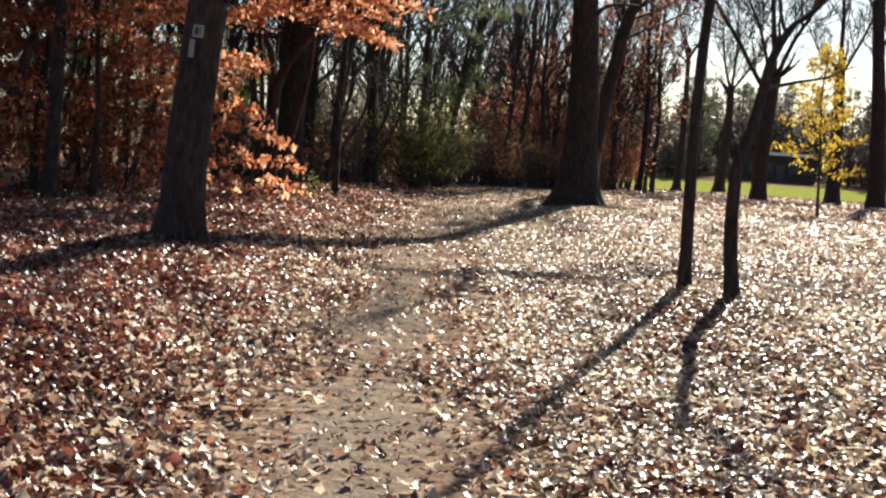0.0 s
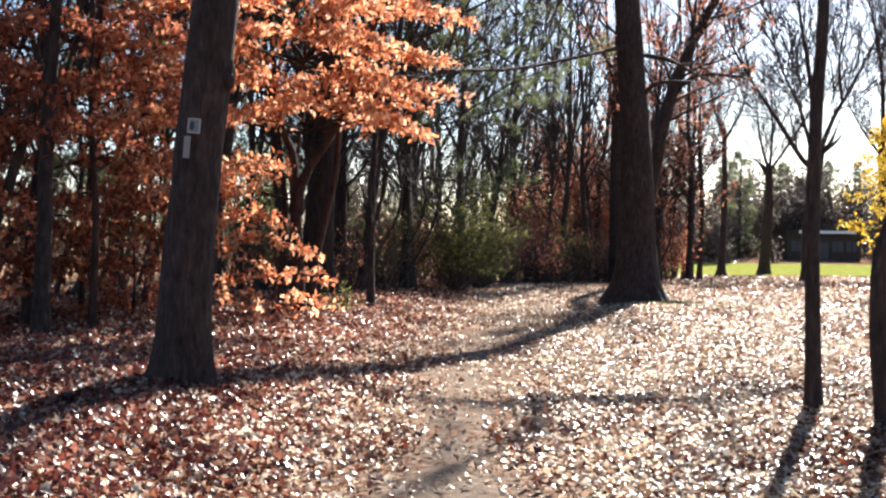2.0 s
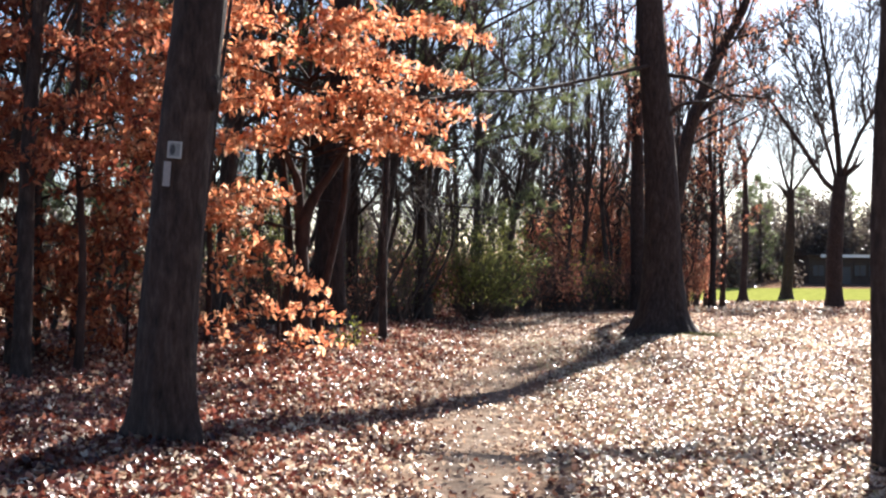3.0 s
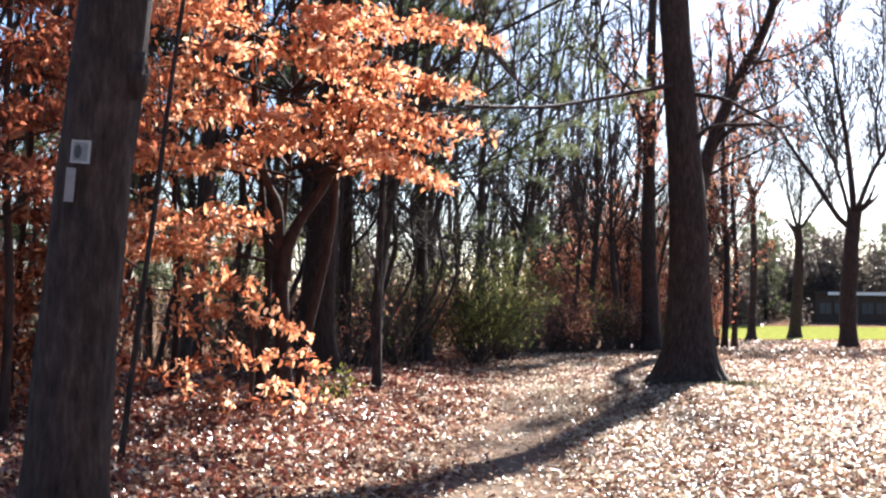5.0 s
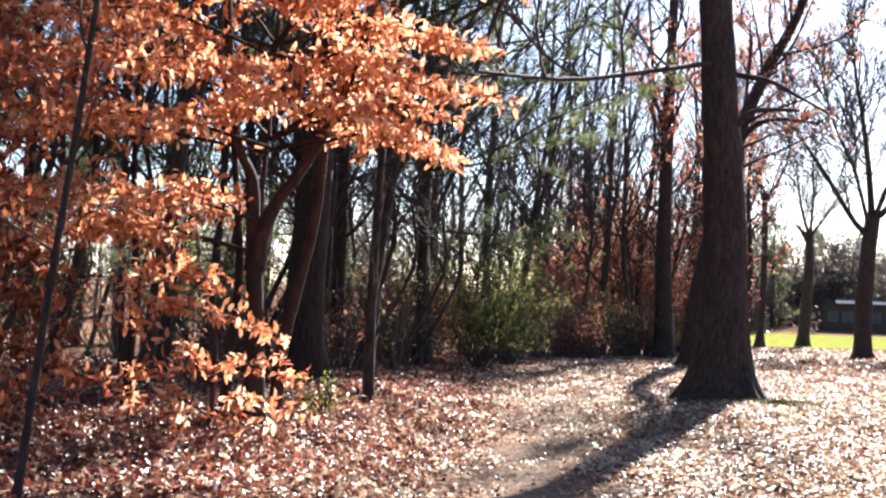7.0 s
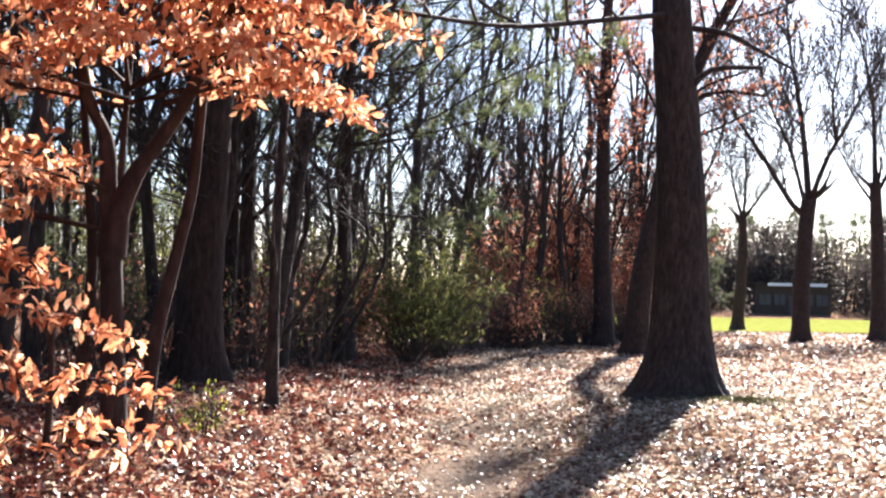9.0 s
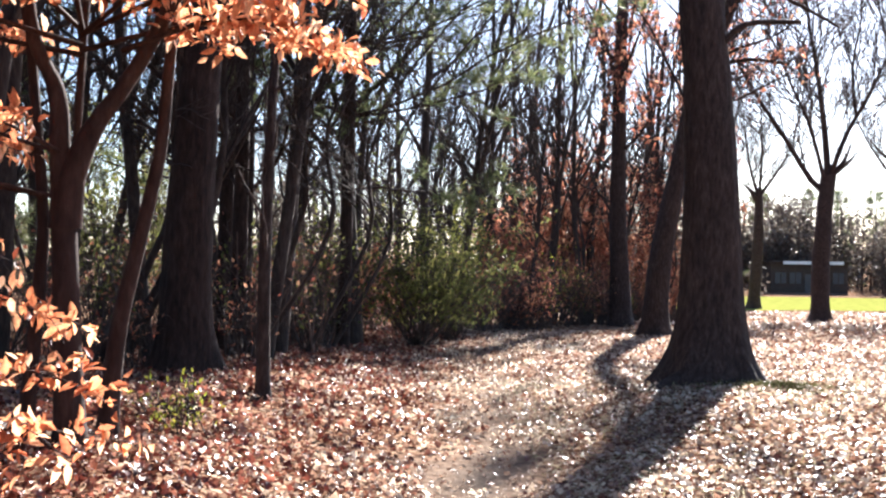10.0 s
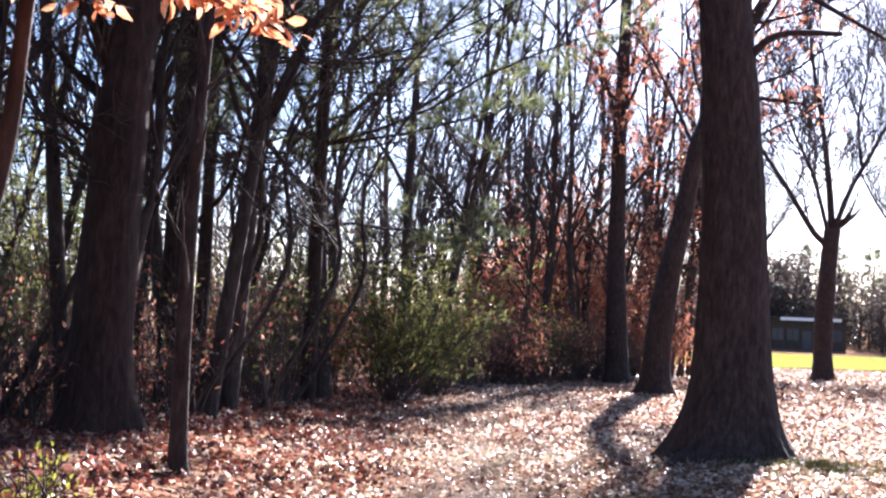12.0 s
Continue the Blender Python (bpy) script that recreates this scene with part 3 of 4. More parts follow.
# the great pine in the wood and the dark trunk behind it
big_oak("pine_tree", [(-3.47, 26.5, 0.12), (-3.45, 26.5, 1.7), (-3.37, 26.5, 3.3), (-3.28, 26.5, 4.6), (-3.15, 26.5, 9.0), (-3.1, 26.5, 17.0)], 0.315, 0.17, 0.45, 4, 51,
        "thick dark reddish pine trunk at the wood's edge", [], (4, 0.35, 0.6, 1.8), 0.35, 36, PINE_BARK)
big_oak("pine_tree", [(-3.45, 30.0, gz(-3.45, 30)), (-3.43, 30, 2.2), (-3.42, 30, 4.0), (-3.4, 30, 15.0)], 0.135, 0.08, 0.2, 3, 52,
        "slender dark pine trunk behind the thick one", [], (4, 0.35, 0.7, 1.6), 0.3, 20, PINE_BARK)
slim_tree("young_tree", [(-2.23, 24.4, gz(-2.23, 24.4)), (-2.235, 24.4, 1.1), (-2.22, 24.4, 2.2), (-2.19, 24.4, 3.0), (-2.13, 24.5, 4.5), (-2.0, 24.5, 8.0)], 0.078, 0.03, 61, "slim dark young tree at the wood's edge", twigs=9, lo=0.25)
slim_tree("young_tree", [(-3.33, 15.4, gz(-3.33, 15.4)), (-3.25, 15.4, 1.0), (-3.18, 15.4, 1.6), (-3.08, 15.4, 2.4), (-2.99, 15.4, 3.2), (-2.82, 15.4, 4.6), (-2.7, 15.4, 6.0)], 0.026, 0.014, 62, "thin dark sapling leaning among copper leaves", twigs=6, lo=0.3)


# ---- copper-leaved beeches ----
def spray(rng, line, r0, tree, bark, leaf):
    """A level limb with its side twigs and leaves."""
    length = float(np.sum(np.linalg.norm(np.diff(line, axis=0), axis=1)))
    v, f = tubes([taper(line, r0, 0.004)], 6)
    limb = piece("limb", np_mesh("limb", v, f, bark, True), tree)
    tw = []
    count = int(length * 6.5)
    for i in range(count):
        s = 0.22 + 0.78 * (i + rng.uniform(0, 1)) / count
        fpos = s * (len(line) - 1)
        j = min(int(fpos), len(line) - 2)
        p = line[j] + (line[j + 1] - line[j]) * (fpos - j)
        t = line[j + 1] - line[j]
        t = t / np.linalg.norm(t)
        side = np.cross(t, (0, 0, 1)) * (1 if i % 2 else -1)
        a = radians(rng.uniform(30, 65))
        d = t * math.cos(a) + side * math.sin(a) + np.array((0, 0, rng.normal(-0.04, 0.06)))
        tw.append(limb_line(rng, p, d, (0.28 + 0.55 * (1 - s)) * rng.uniform(0.6, 1.3), 4, 0.1, -0.02))
    v, f = tubes([taper(s, 0.005, 0.002) for s in tw], 3)
    tagged(piece("twig_spray", np_mesh("twig_spray", v, f, TWIG_BARK), limb), kind="stuff")
    v, f = leaves_on(rng, tw + [line[len(line) // 3:]], 33, 0.108, tilt=0.95, off=0.03, start=0.08)
    tagged(piece("foliage", np_mesh("foliage", v, f, leaf), limb, "copper-orange dead leaves"), kind="stuff")


def beech(at, stems, sprays, seed, label, leaf=BEECH_LEAF):
    """stems: (points, base radius, top radius); sprays: (from, to, radius), all in world places."""
    rng = np.random.default_rng(seed)
    tree = thing("beech_tree", at, label, "tree", "copper beeches")
    o = np.array(at, float)
    for k, (pts, r0, r1) in enumerate(stems):
        piece("stem", trunk_mesh("stem", [np.array(p, float) - o for p in pts], r0, r1, BEECH_BARK, 0.3, 0, 20, 0.1, seed + k, 0.03, 0.15), tree)
    for a, b, r in sprays:
        a, b = np.array(a, float) - o, np.array(b, float) - o
        mid = (a + b) / 2 + np.array((rng.normal(0, 0.12), rng.normal(0, 0.12), 0.12 + 0.05 * np.linalg.norm(b - a)))
        spray(rng, curve_points([a, mid, b], 10), r, tree, BEECH_BARK, leaf)
    return tree


rng = np.random.default_rng(77)
sprays = []
# high sprays over the path's side
for z0 in (3.0, 3.45, 3.95, 4.5, 5.1, 5.75, 6.4):
    for az, span in ((-5, 1.8), (-28, 2.0), (-52, 2.0), (-78, 1.9), (-108, 2.2), (-140, 2.6), (-168, 2.8)):
        a = radians(az + rng.uniform(-9, 9))
        reach = rng.uniform(0.8, 1.12) * span * (1.0 + 0.16 * min(1.0, z0 - 3.0))
        zz = z0 + rng.uniform(-0.08, 0.12)
        sprays.append(((-2.9, 20.4, zz), (-2.9 + reach * math.cos(a), 20.4 + reach * math.sin(a), zz + rng.uniform(-0.08, 0.12)), 0.022))
sprays.append(((-2.6, 20.3, 2.95), (-1.1, 20.1, 2.93), 0.022))
sprays.append(((-2.6, 20.3, 3.4), (-0.6, 19.9, 3.48), 0.022))
# middle sprays keep to the wood's side
for z0, ways in ((1.95, (-172, -145, -121)), (2.25, (-152, -112))):
    for az in ways:
        a = radians(az + rng.uniform(-8, 8))
        reach = rng.uniform(2.2, 3.2)
        sprays.append(((-2.98, 20.3, z0), (-2.98 + reach * math.cos(a), 20.3 + reach * math.sin(a), z0 + rng.uniform(-0.2, 0.05)), 0.016))
beech((-2.9, 20.3, gz(-2.9, 20.3)),
      [([(-2.9, 20.3, gz(-2.9, 20.3)), (-2.94, 20.3, 1.04), (-2.98, 20.3, 1.85), (-3.01, 20.3, 2.26), (-3.04, 20.3, 2.67), (-3.24, 20.3, 3.24), (-3.4, 20.3, 5.0)], 0.105, 0.035),
       ([(-2.97, 20.3, 2.0), (-2.81, 20.3, 2.39), (-2.61, 20.3, 2.68), (-2.43, 20.3, 2.97), (-2.1, 20.2, 3.6), (-1.8, 20.1, 4.6)], 0.085, 0.04),
       ([(-2.83, 20.9, gz(-2.83, 20.9)), (-2.76, 20.9, 1.01), (-2.62, 20.9, 1.66), (-2.48, 20.9, 2.32), (-2.42, 20.9, 2.98), (-2.3, 20.9, 4.5), (-2.2, 20.9, 7.0)], 0.07, 0.03),
       ([(-3.25, 20.4, gz(-3.25, 20.4)), (-3.21, 20.4, 0.82), (-3.16, 20.4, 1.44), (-3.15, 20.4, 1.85), (-3.24, 20.4, 2.89), (-3.5, 20.5, 5.5)], 0.06, 0.025),
       ([(-3.07, 20.7, gz(-3.07, 20.7)), (-3.05, 20.7, 1.2), (-3.02, 20.7, 2.4), (-2.9, 20.7, 4.5)], 0.045, 0.02)],
      sprays, 71, "clump of beech stems holding layered copper-orange leaves")

sprays = []
for z0, az, reach in ((0.42, -120, 0.5), (0.5, -60, 0.55), (0.72, -20, 0.8), (0.78, -150, 0.7), (0.85, -85, 0.6), (1.15, -30, 0.65), (1.2, -130, 0.8), (1.55, -75, 0.6), (1.6, -170, 0.7)):
    a = radians(az)
    sprays.append(((-3.1, 19.2, z0), (-3.1 + reach * math.cos(a), 19.2 + reach * math.sin(a), z0 + rng.uniform(-0.05, 0.1)), 0.009))
beech((-3.1, 19.2, gz(-3.1, 19.2)), [([(-3.1, 19.2, gz(-3.1, 19.2)), (-3.07, 19.2, 1.0), (-3.13, 19.2, 1.8)], 0.028, 0.01)], sprays, 72, "low beech sapling thick with copper leaves near the ground")

sprays = []
for z0 in (0.9, 1.35, 1.8, 2.3, 2.8, 3.3, 3.9, 4.6, 5.4):
    for az in (-175, -140, -110, -82, -50, -15):
        a = radians(az + rng.uniform(-14, 14))
        reach = rng.uniform(1.5, 2.6)
        sprays.append(((-6.3, 19.2, z0), (-6.3 + reach * math.cos(a), 19.2 + reach * math.sin(a), z0 + rng.uniform(-0.2, 0.1)), 0.018))
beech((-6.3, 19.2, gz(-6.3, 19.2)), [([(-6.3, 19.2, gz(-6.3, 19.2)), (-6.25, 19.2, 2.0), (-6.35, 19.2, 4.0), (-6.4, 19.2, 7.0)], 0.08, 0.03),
                                     ([(-5.9, 19.5, gz(-5.9, 19.5)), (-5.8, 19.5, 2.0), (-5.6, 19.5, 5.0)], 0.05, 0.02)], sprays, 73, "beech deeper in the wood with shade-darkened copper leaves", SHADED_COPPER)

# more beeches fill the wood's edge behind the marked oak
for at, heights, ways, span, seed, words in (
        ((-4.9, 16.9), (2.4, 3.05, 3.75, 4.5), (-175, -140, -100, -60, -20), (1.1, 1.8), 74, "beech crowded with copper leaves behind the marked oak"),
        ((-4.6, 21.6), (2.4, 3.2, 4.0, 4.9), (-165, -125, -85, -45), (1.3, 2.1), 75, "slim beech with copper leaves between the wood's stems"),
        ((-7.6, 16.4), (1.1, 1.9, 2.7, 3.5, 4.4), (-140, -90, -40, 10), (1.4, 2.3), 76, "spreading beech with copper leaves inside the wood")):
    sprays = []
    bx, by = at
    for z0 in heights:
        for az in ways:
            a = radians(az + rng.uniform(-14, 14))
            reach = rng.uniform(*span)
            zz = z0 + rng.uniform(-0.12, 0.12)
            sprays.append(((bx, by, zz), (bx + reach * math.cos(a), by + reach * math.sin(a), zz + rng.uniform(-0.18, 0.1)), 0.014))
    g0 = gz(bx, by)
    beech((bx, by, g0), [([(bx, by, g0), (bx + 0.04, by, 1.6), (bx - 0.03, by, 3.2), (bx + 0.05, by, 6.2)], 0.055, 0.018)], sprays, seed, words, BEECH_LEAF if seed == 75 else SHADED_COPPER)

# low saplings under the beeches, their leaf colour darkened for the shade there
for k, (bx, by) in enumerate(((-4.9, 18.6), (-6.2, 15.8))):
    sprays = []
    for z0 in (0.45, 0.85, 1.25, 1.65):
        for az in (-165, -85, -10):
            a = radians(az + rng.uniform(-25, 25))
            reach = rng.uniform(0.5, 0.95)
            zz = z0 + rng.uniform(-0.1, 0.1)
            sprays.append(((bx, by, zz), (bx + reach * math.cos(a), by + reach * math.sin(a), zz + rng.uniform(-0.1, 0.1)), 0.008))
    g0 = gz(bx, by)
    beech((bx, by, g0), [([(bx, by, g0), (bx + 0.03, by, 0.9), (bx - 0.04, by, 1.9)], 0.022, 0.008)], sprays, 780 + k, "low beech sapling with shade-darkened copper leaves under the trees", SHADED_COPPER)


# ---- trees on the open side ----
def far_tree(trunk, limbs, r0, r1, seed, label):
    return big_oak("park_oak", trunk, r0, r1, 0.45, 4, seed, label, [(*limb, 1.7) for limb in limbs], (3, 0.85, 1.0, 5.0), 0.6, 20)


far_tree([(20.13, 79.4, -1.53), (20.14, 79.4, 1.9), (20.4, 79.4, 5.6), (20.5, 79.4, 6.6)],
         [([(20.35, 79.4, 5.6), (19.44, 79.4, 6.43), (17.98, 79.4, 8.77), (16.68, 79.4, 10.64), (15.21, 79.4, 13.14), (14.55, 79.4, 15.0)], 0.192, 0.035),
          ([(20.3, 79.2, 5.9), (19.3, 79.0, 9.3), (18.0, 78.8, 12.0), (17.0, 78.6, 15.5)], 0.133, 0.028),
          ([(20.49, 79.4, 6.2), (20.25, 79.4, 9.14), (19.82, 79.4, 12.29), (19.3, 79.4, 15.13), (19.0, 79.4, 18.0)], 0.222, 0.042),
          ([(20.5, 79.4, 6.3), (21.46, 79.4, 8.85), (22.55, 79.4, 10.77), (23.62, 79.4, 13.01), (24.86, 79.4, 15.26)], 0.163, 0.035),
          ([(22.0, 79.4, 9.8), (21.8, 79.5, 12.5), (22.3, 79.6, 15.5), (22.2, 79.7, 18.5)], 0.089, 0.021)], 0.48, 0.42, 81, "bare spreading oak standing by the lawn")
far_tree([(27.63, 88, -1.83), (27.55, 88, 3.07), (27.3, 88, 8.4)],
         [([(27.3, 88, 8.2), (27.04, 88, 13.75), (25.88, 88, 19.0)], 0.192, 0.035), ([(27.35, 88, 7.5), (29.0, 88, 11.0), (30.5, 88, 16.0)], 0.148, 0.028), ([(27.4, 88, 6.8), (25.8, 88, 9.0), (24.2, 88, 12.0)], 0.111, 0.021)], 0.5, 0.34, 82, "bare tall oak near the lawn")
far_tree([(25.61, 116, -2.36), (25.95, 116, 3.4), (26.0, 116, 7.5)],
         [([(26.0, 116, 7.3), (25.2, 116, 10.0), (24.6, 116, 14.0)], 0.185, 0.035), ([(26.0, 116, 7.4), (27.5, 116, 9.5), (29.0, 116, 12.0)], 0.163, 0.035), ([(26.0, 116, 7.4), (26.2, 116, 11.0), (26.0, 116, 16.0)], 0.163, 0.035)], 0.55, 0.32, 83, "bare oak at the lawn's far edge")
far_tree([(21.0, 60, gz(21, 60)), (20.7, 60, 4.0), (20.2, 60, 9.0), (20.0, 60, 15.0)], [([(20.4, 60, 7.0), (21.8, 60, 9.0), (23.0, 60, 13.0)], 0.118, 0.028)], 0.42, 0.2, 84, "dark straight bare oak on the open side")
far_tree([(19.0, 102, gz(19, 102)), (19.2, 102, 4.0), (19.1, 102, 10.0)], [([(19.1, 102, 9.0), (18.2, 102, 12.0), (17.5, 102, 16.0)], 0.118, 0.028), ([(19.1, 102, 9.0), (20.6, 102, 12.0), (21.0, 102, 15.0)], 0.118, 0.028)], 0.3, 0.18, 85, "slim bare tree before the lawn")
far_tree([(38.0, 104, gz(38, 104)), (38.0, 104, 4.0), (37.6, 104, 9.0)], [([(37.7, 104, 8.0), (36.0, 104, 12.0), (35.0, 104, 17.0)], 0.148, 0.028), ([(37.7, 104, 8.0), (39.5, 104, 12.0), (41.0, 104, 16.0)], 0.148, 0.028)], 0.5, 0.3, 86, "bare oak standing on the lawn")

# small yellow tree
rng = np.random.default_rng(9)
yb = np.array((10.55, 34.8, gz(10.55, 34.8)))
yellow = thing("maple_sapling", yb, "small young maple glowing with yellow leaves", "tree")
stem = [np.array(p, float) - yb for p in ((10.55, 34.8, yb[2]), (10.45, 34.8, 2.0), (10.36, 34.8, 3.5), (10.5, 34.8, 4.7))]
piece("trunk", trunk_mesh("trunk", stem, 0.045, 0.012, TWIG_BARK, 0.2, 0, 12, 0.1, 9, 0.04, 0.1), yellow)
br = []
for k in range(34):
    s = 0.2 + 0.76 * k / 34
    p = curve_points(stem, 41)[int(s * 40)]
    a = k * 2.4
    L = 1.5 * (1 - s) ** 0.75 + 0.15
    br.append(limb_line(rng, p, (math.cos(a), math.sin(a), 0.3), L, 5, 0.1, 0.01))
tw = []
for b in br:
    tw += side_branches(rng, b, 6, 0.25, 1.0, (30, 60), 0.4, 0.15, 0.0, 3)
v1, f1 = tubes([taper(b, 0.012, 0.004) for b in br], 5)
v2, f2 = tubes([taper(b, 0.004, 0.002) for b in tw], 3)
tagged(piece("twig_spray", np_mesh("twig_spray", np.concatenate([v1, v2]), np.concatenate([f1, f2 + len(v1)]), TWIG_BARK), yellow), kind="stuff")
v, f = leaves_on(rng, br + tw, 24, 0.12, tilt=1.0, off=0.05)
piece("foliage", np_mesh("foliage", v, f, YELLOW_LEAF), yellow, "bright yellow leaves")


# ---- the wood: bare stems ----
def bare_tree(seed, height, r, lean, forked):
    """A slim bare woodland tree at the origin."""
    rng = np.random.default_rng(seed)
    tree = thing("bare_tree", (0, 0, 0), "slim bare dark woodland tree in the thicket", "tree", "bare trees of the wood")
    top = np.array((lean * height, rng.normal(0, 0.04) * height, height))
    mid = top * (0.36, 0.5, 0.5) + np.array((rng.normal(0, 0.25), rng.normal(0, 0.25), 0))
    line = curve_points([(0, 0, -0.1), top * 0.25 + rng.normal(0, 0.08, 3) * (1, 1, 0), mid, top], 16)
    v, f = tubes([taper(line, r, r * 0.25)], 8)
    piece("trunk", np_mesh("trunk", v, f, WOOD_BARK, True), tree)
    mains = side_branches(rng, line, 11, 0.28, 0.98, (28, 62), height * 0.27, 0.15, 0.06, 7)
    if forked:
        mains.append(limb_line(rng, line[5], (0.3, 0.1, 1), height * 0.55, 8, 0.07, 0.02))
    subs, tw = [], []
    for m in mains:
        subs += side_branches(rng, m, 6, 0.25, 1.0, (26, 60), height * 0.12, 0.17, 0.04, 4)
    for s in subs:
        tw += side_branches(rng, s, 4, 0.2, 1.0, (26, 60), height * 0.055, 0.2, 0.02, 3)
    for b in mains:
        v1, f1 = tubes([taper(b, r * 0.4, 0.009)], 5)
        piece("limb", np_mesh("limb", v1, f1, WOOD_BARK, True), tree)
    v2, f2 = tubes([taper(b, 0.011, 0.006) for b in subs], 4)
    v3, f3 = tubes([taper(b, 0.007, 0.004) for b in tw], 3)
    tagged(piece("twig_spray", np_mesh("twig_spray", np.concatenate([v2, v3]), np.concatenate([f2, f3 + len(v2)]), WOOD_BARK), tree), kind="stuff")
    return tree


rng = np.random.default_rng(404)
kinds = [bare_tree(500 + i, h, r, lean, fk) for i, (h, r, lean, fk) in enumerate(((9, 0.06, 0.30, 0), (11, 0.085, 0.18, 1), (13, 0.11, 0.06, 1), (8, 0.045, 0.42, 0), (14, 0.13, 0.02, 1), (10, 0.07, 0.25, 1)))]
spots = []
while len(spots) < 76:
    y = rng.uniform(21, 74)
    x = wood_edge(y) - abs(rng.normal(0, 1)) * (3.5 + 0.1 * y) - 0.2
    if x < -16 or any((x - a) ** 2 + (y - b) ** 2 < 0.45 for a, b in spots) or (y < 27 and x > -4.2):
        continue
    spots.append((x, y))
spots += [(float(rng.uniform(-13, -5)), float(rng.uniform(20, 35))) for _ in range(10)]
spots += [(-6.6, 17.0), (-6.0, 18.2), (-6.9, 23.0), (-5.0, 23.5), (-4.4, 28.5), (-8.0, 21.0)]
for i, (x, y) in enumerate(spots):
    src = kinds[int(rng.integers(0, 6))]
    m = pose(x, y, gz(x, y), rng.normal(0, 3), rng.normal(2, 6), rng.normal(0, 40))
    if i < 6:
        kinds[i].matrix_basis = m
    else:
        copy_thing(src, m)


for k in range(10):
    y = rng.uniform(26.5, 36)
    x = wood_edge(y) - rng.uniform(-0.1, 2.2)
    copy_thing(kinds[(0, 3, 3, 5)[k % 4]], pose(x, y, gz(x, y), rng.normal(0, 3), rng.uniform(2, 11), rng.normal(0, 16)))
tall = [bare_tree(520 + i, h, r, lean, 1) for i, (h, r, lean) in enumerate(((15, 0.14, 0.04), (17, 0.17, 0.0), (16, 0.13, 0.09)))]
for k in range(24):
    y = rng.uniform(50, 112)
    x = wood_edge(y) - abs(rng.normal(0, 1)) * (4 + 0.09 * y) - 0.5
    m = pose(x, y, gz(x, y), rng.normal(0, 1.5), rng.normal(0, 2), rng.uniform(0, 360))
    if k < 3:
        tall[k].matrix_basis = m
    else:
        copy_thing(tall[k % 3], m)
for k, (x, y, turn) in enumerate(((-2.95, 30.8, 20), (-2.15, 35.8, 140), (-4.3, 33.6, 260), (-0.9, 41.0, 80))):
    copy_thing(tall[k % 3], pose(x, y, gz(x, y), 0, 3.0 + k, turn))
for k in range(8):
    y = rng.uniform(53, 76)
    x = wood_edge(y) + rng.uniform(-2.2, 0.6)
    copy_thing(tall[k % 3], pose(x, y, gz(x, y), rng.normal(0, 2), rng.normal(0, 3), rng.uniform(0, 360)))


# ---- undergrowth along the wood ----
def brush(name, label, mat, count, lo, hi, height, leafed, seed, deep, stems=7):
    """Dense thicket along the wood's edge: arching stems with twigs and leaves, one tangle."""
    rng = np.random.default_rng(seed)
    lines, tips = [], []
    for _ in range(count):
        y = rng.uniform(lo, hi)
        x = wood_edge(y) - abs(rng.normal(0, 1)) * deep + 0.2
        g = gz(x, y)
        for _ in range(stems):
            a = rng.uniform(0, 6.3)
            ln = limb_line(rng, (x, y, g - 0.05), (0.35 * math.cos(a), 0.35 * math.sin(a), 1), height * rng.uniform(0.5, 1.2), 5, 0.13, -0.02)
            lines.append((ln, np.linspace(0.012, 0.005, 6)))
            tips += side_branches(rng, ln, 5, 0.25, 1.0, (25, 65), height * 0.35, 0.2, 0.0, 3)
    v1, f1 = tubes(lines, 4)
    v2, f2 = tubes([taper(t, 0.006, 0.003) for t in tips], 3)
    tangle = tagged(new(name, np_mesh(name, np.concatenate([v1, v2]), np.concatenate([f1, f2 + len(v1)]), BRUSH_BARK)), label, "undergrowth", kind="stuff")
    if leafed:
        v, f = leaves_on(rng, tips, leafed[0], leafed[1], (SMALL_V, SMALL_F), 1.0, 0.08)
        piece("foliage", np_mesh("foliage", v, f, mat), tangle)
    return tangle


brush("thicket", "bare brush deeper in the wood", RED_LEAF, 110, 28, 60, 2.0, (3.0, 0.09), 604, 7.0)


def leafy_shrub(at, height, width, mat, label, seed, size, n=26, per=14):
    rng = np.random.default_rng(seed)
    sh = thing("shrub", at, label, "shrub")
    lines, tips = [], []
    for _ in range(n):
        a, lean = rng.uniform(0, 6.3), rng.uniform(0.1, 1) * width / height
        ln = limb_line(rng, (rng.normal(0, 0.1), rng.normal(0, 0.1), -0.05), (lean * math.cos(a), lean * math.sin(a), 1), height * rng.uniform(0.55, 1.1), 7, 0.1, 0)
        lines.append(taper(ln, 0.006 + 0.0025 * height, 0.004))
        tips += side_branches(rng, ln, 9, 0.25, 1.0, (30, 75), height * 0.25, 0.18, 0, 3)
    for ln in lines:
        v, f = tubes([ln], 5)
        piece("stem", np_mesh("stem", v, f, TWIG_BARK), sh)
    v, f = tubes([taper(t, 0.006, 0.003) for t in tips], 3)
    tagged(piece("twig_spray", np_mesh("twig_spray", v, f, TWIG_BARK), sh), kind="stuff")
    v, f = leaves_on(rng, tips, per, size, tilt=1.0, off=0.06)
    tagged(piece("foliage", np_mesh("foliage", v, f, mat), sh), kind="stuff")
    return sh


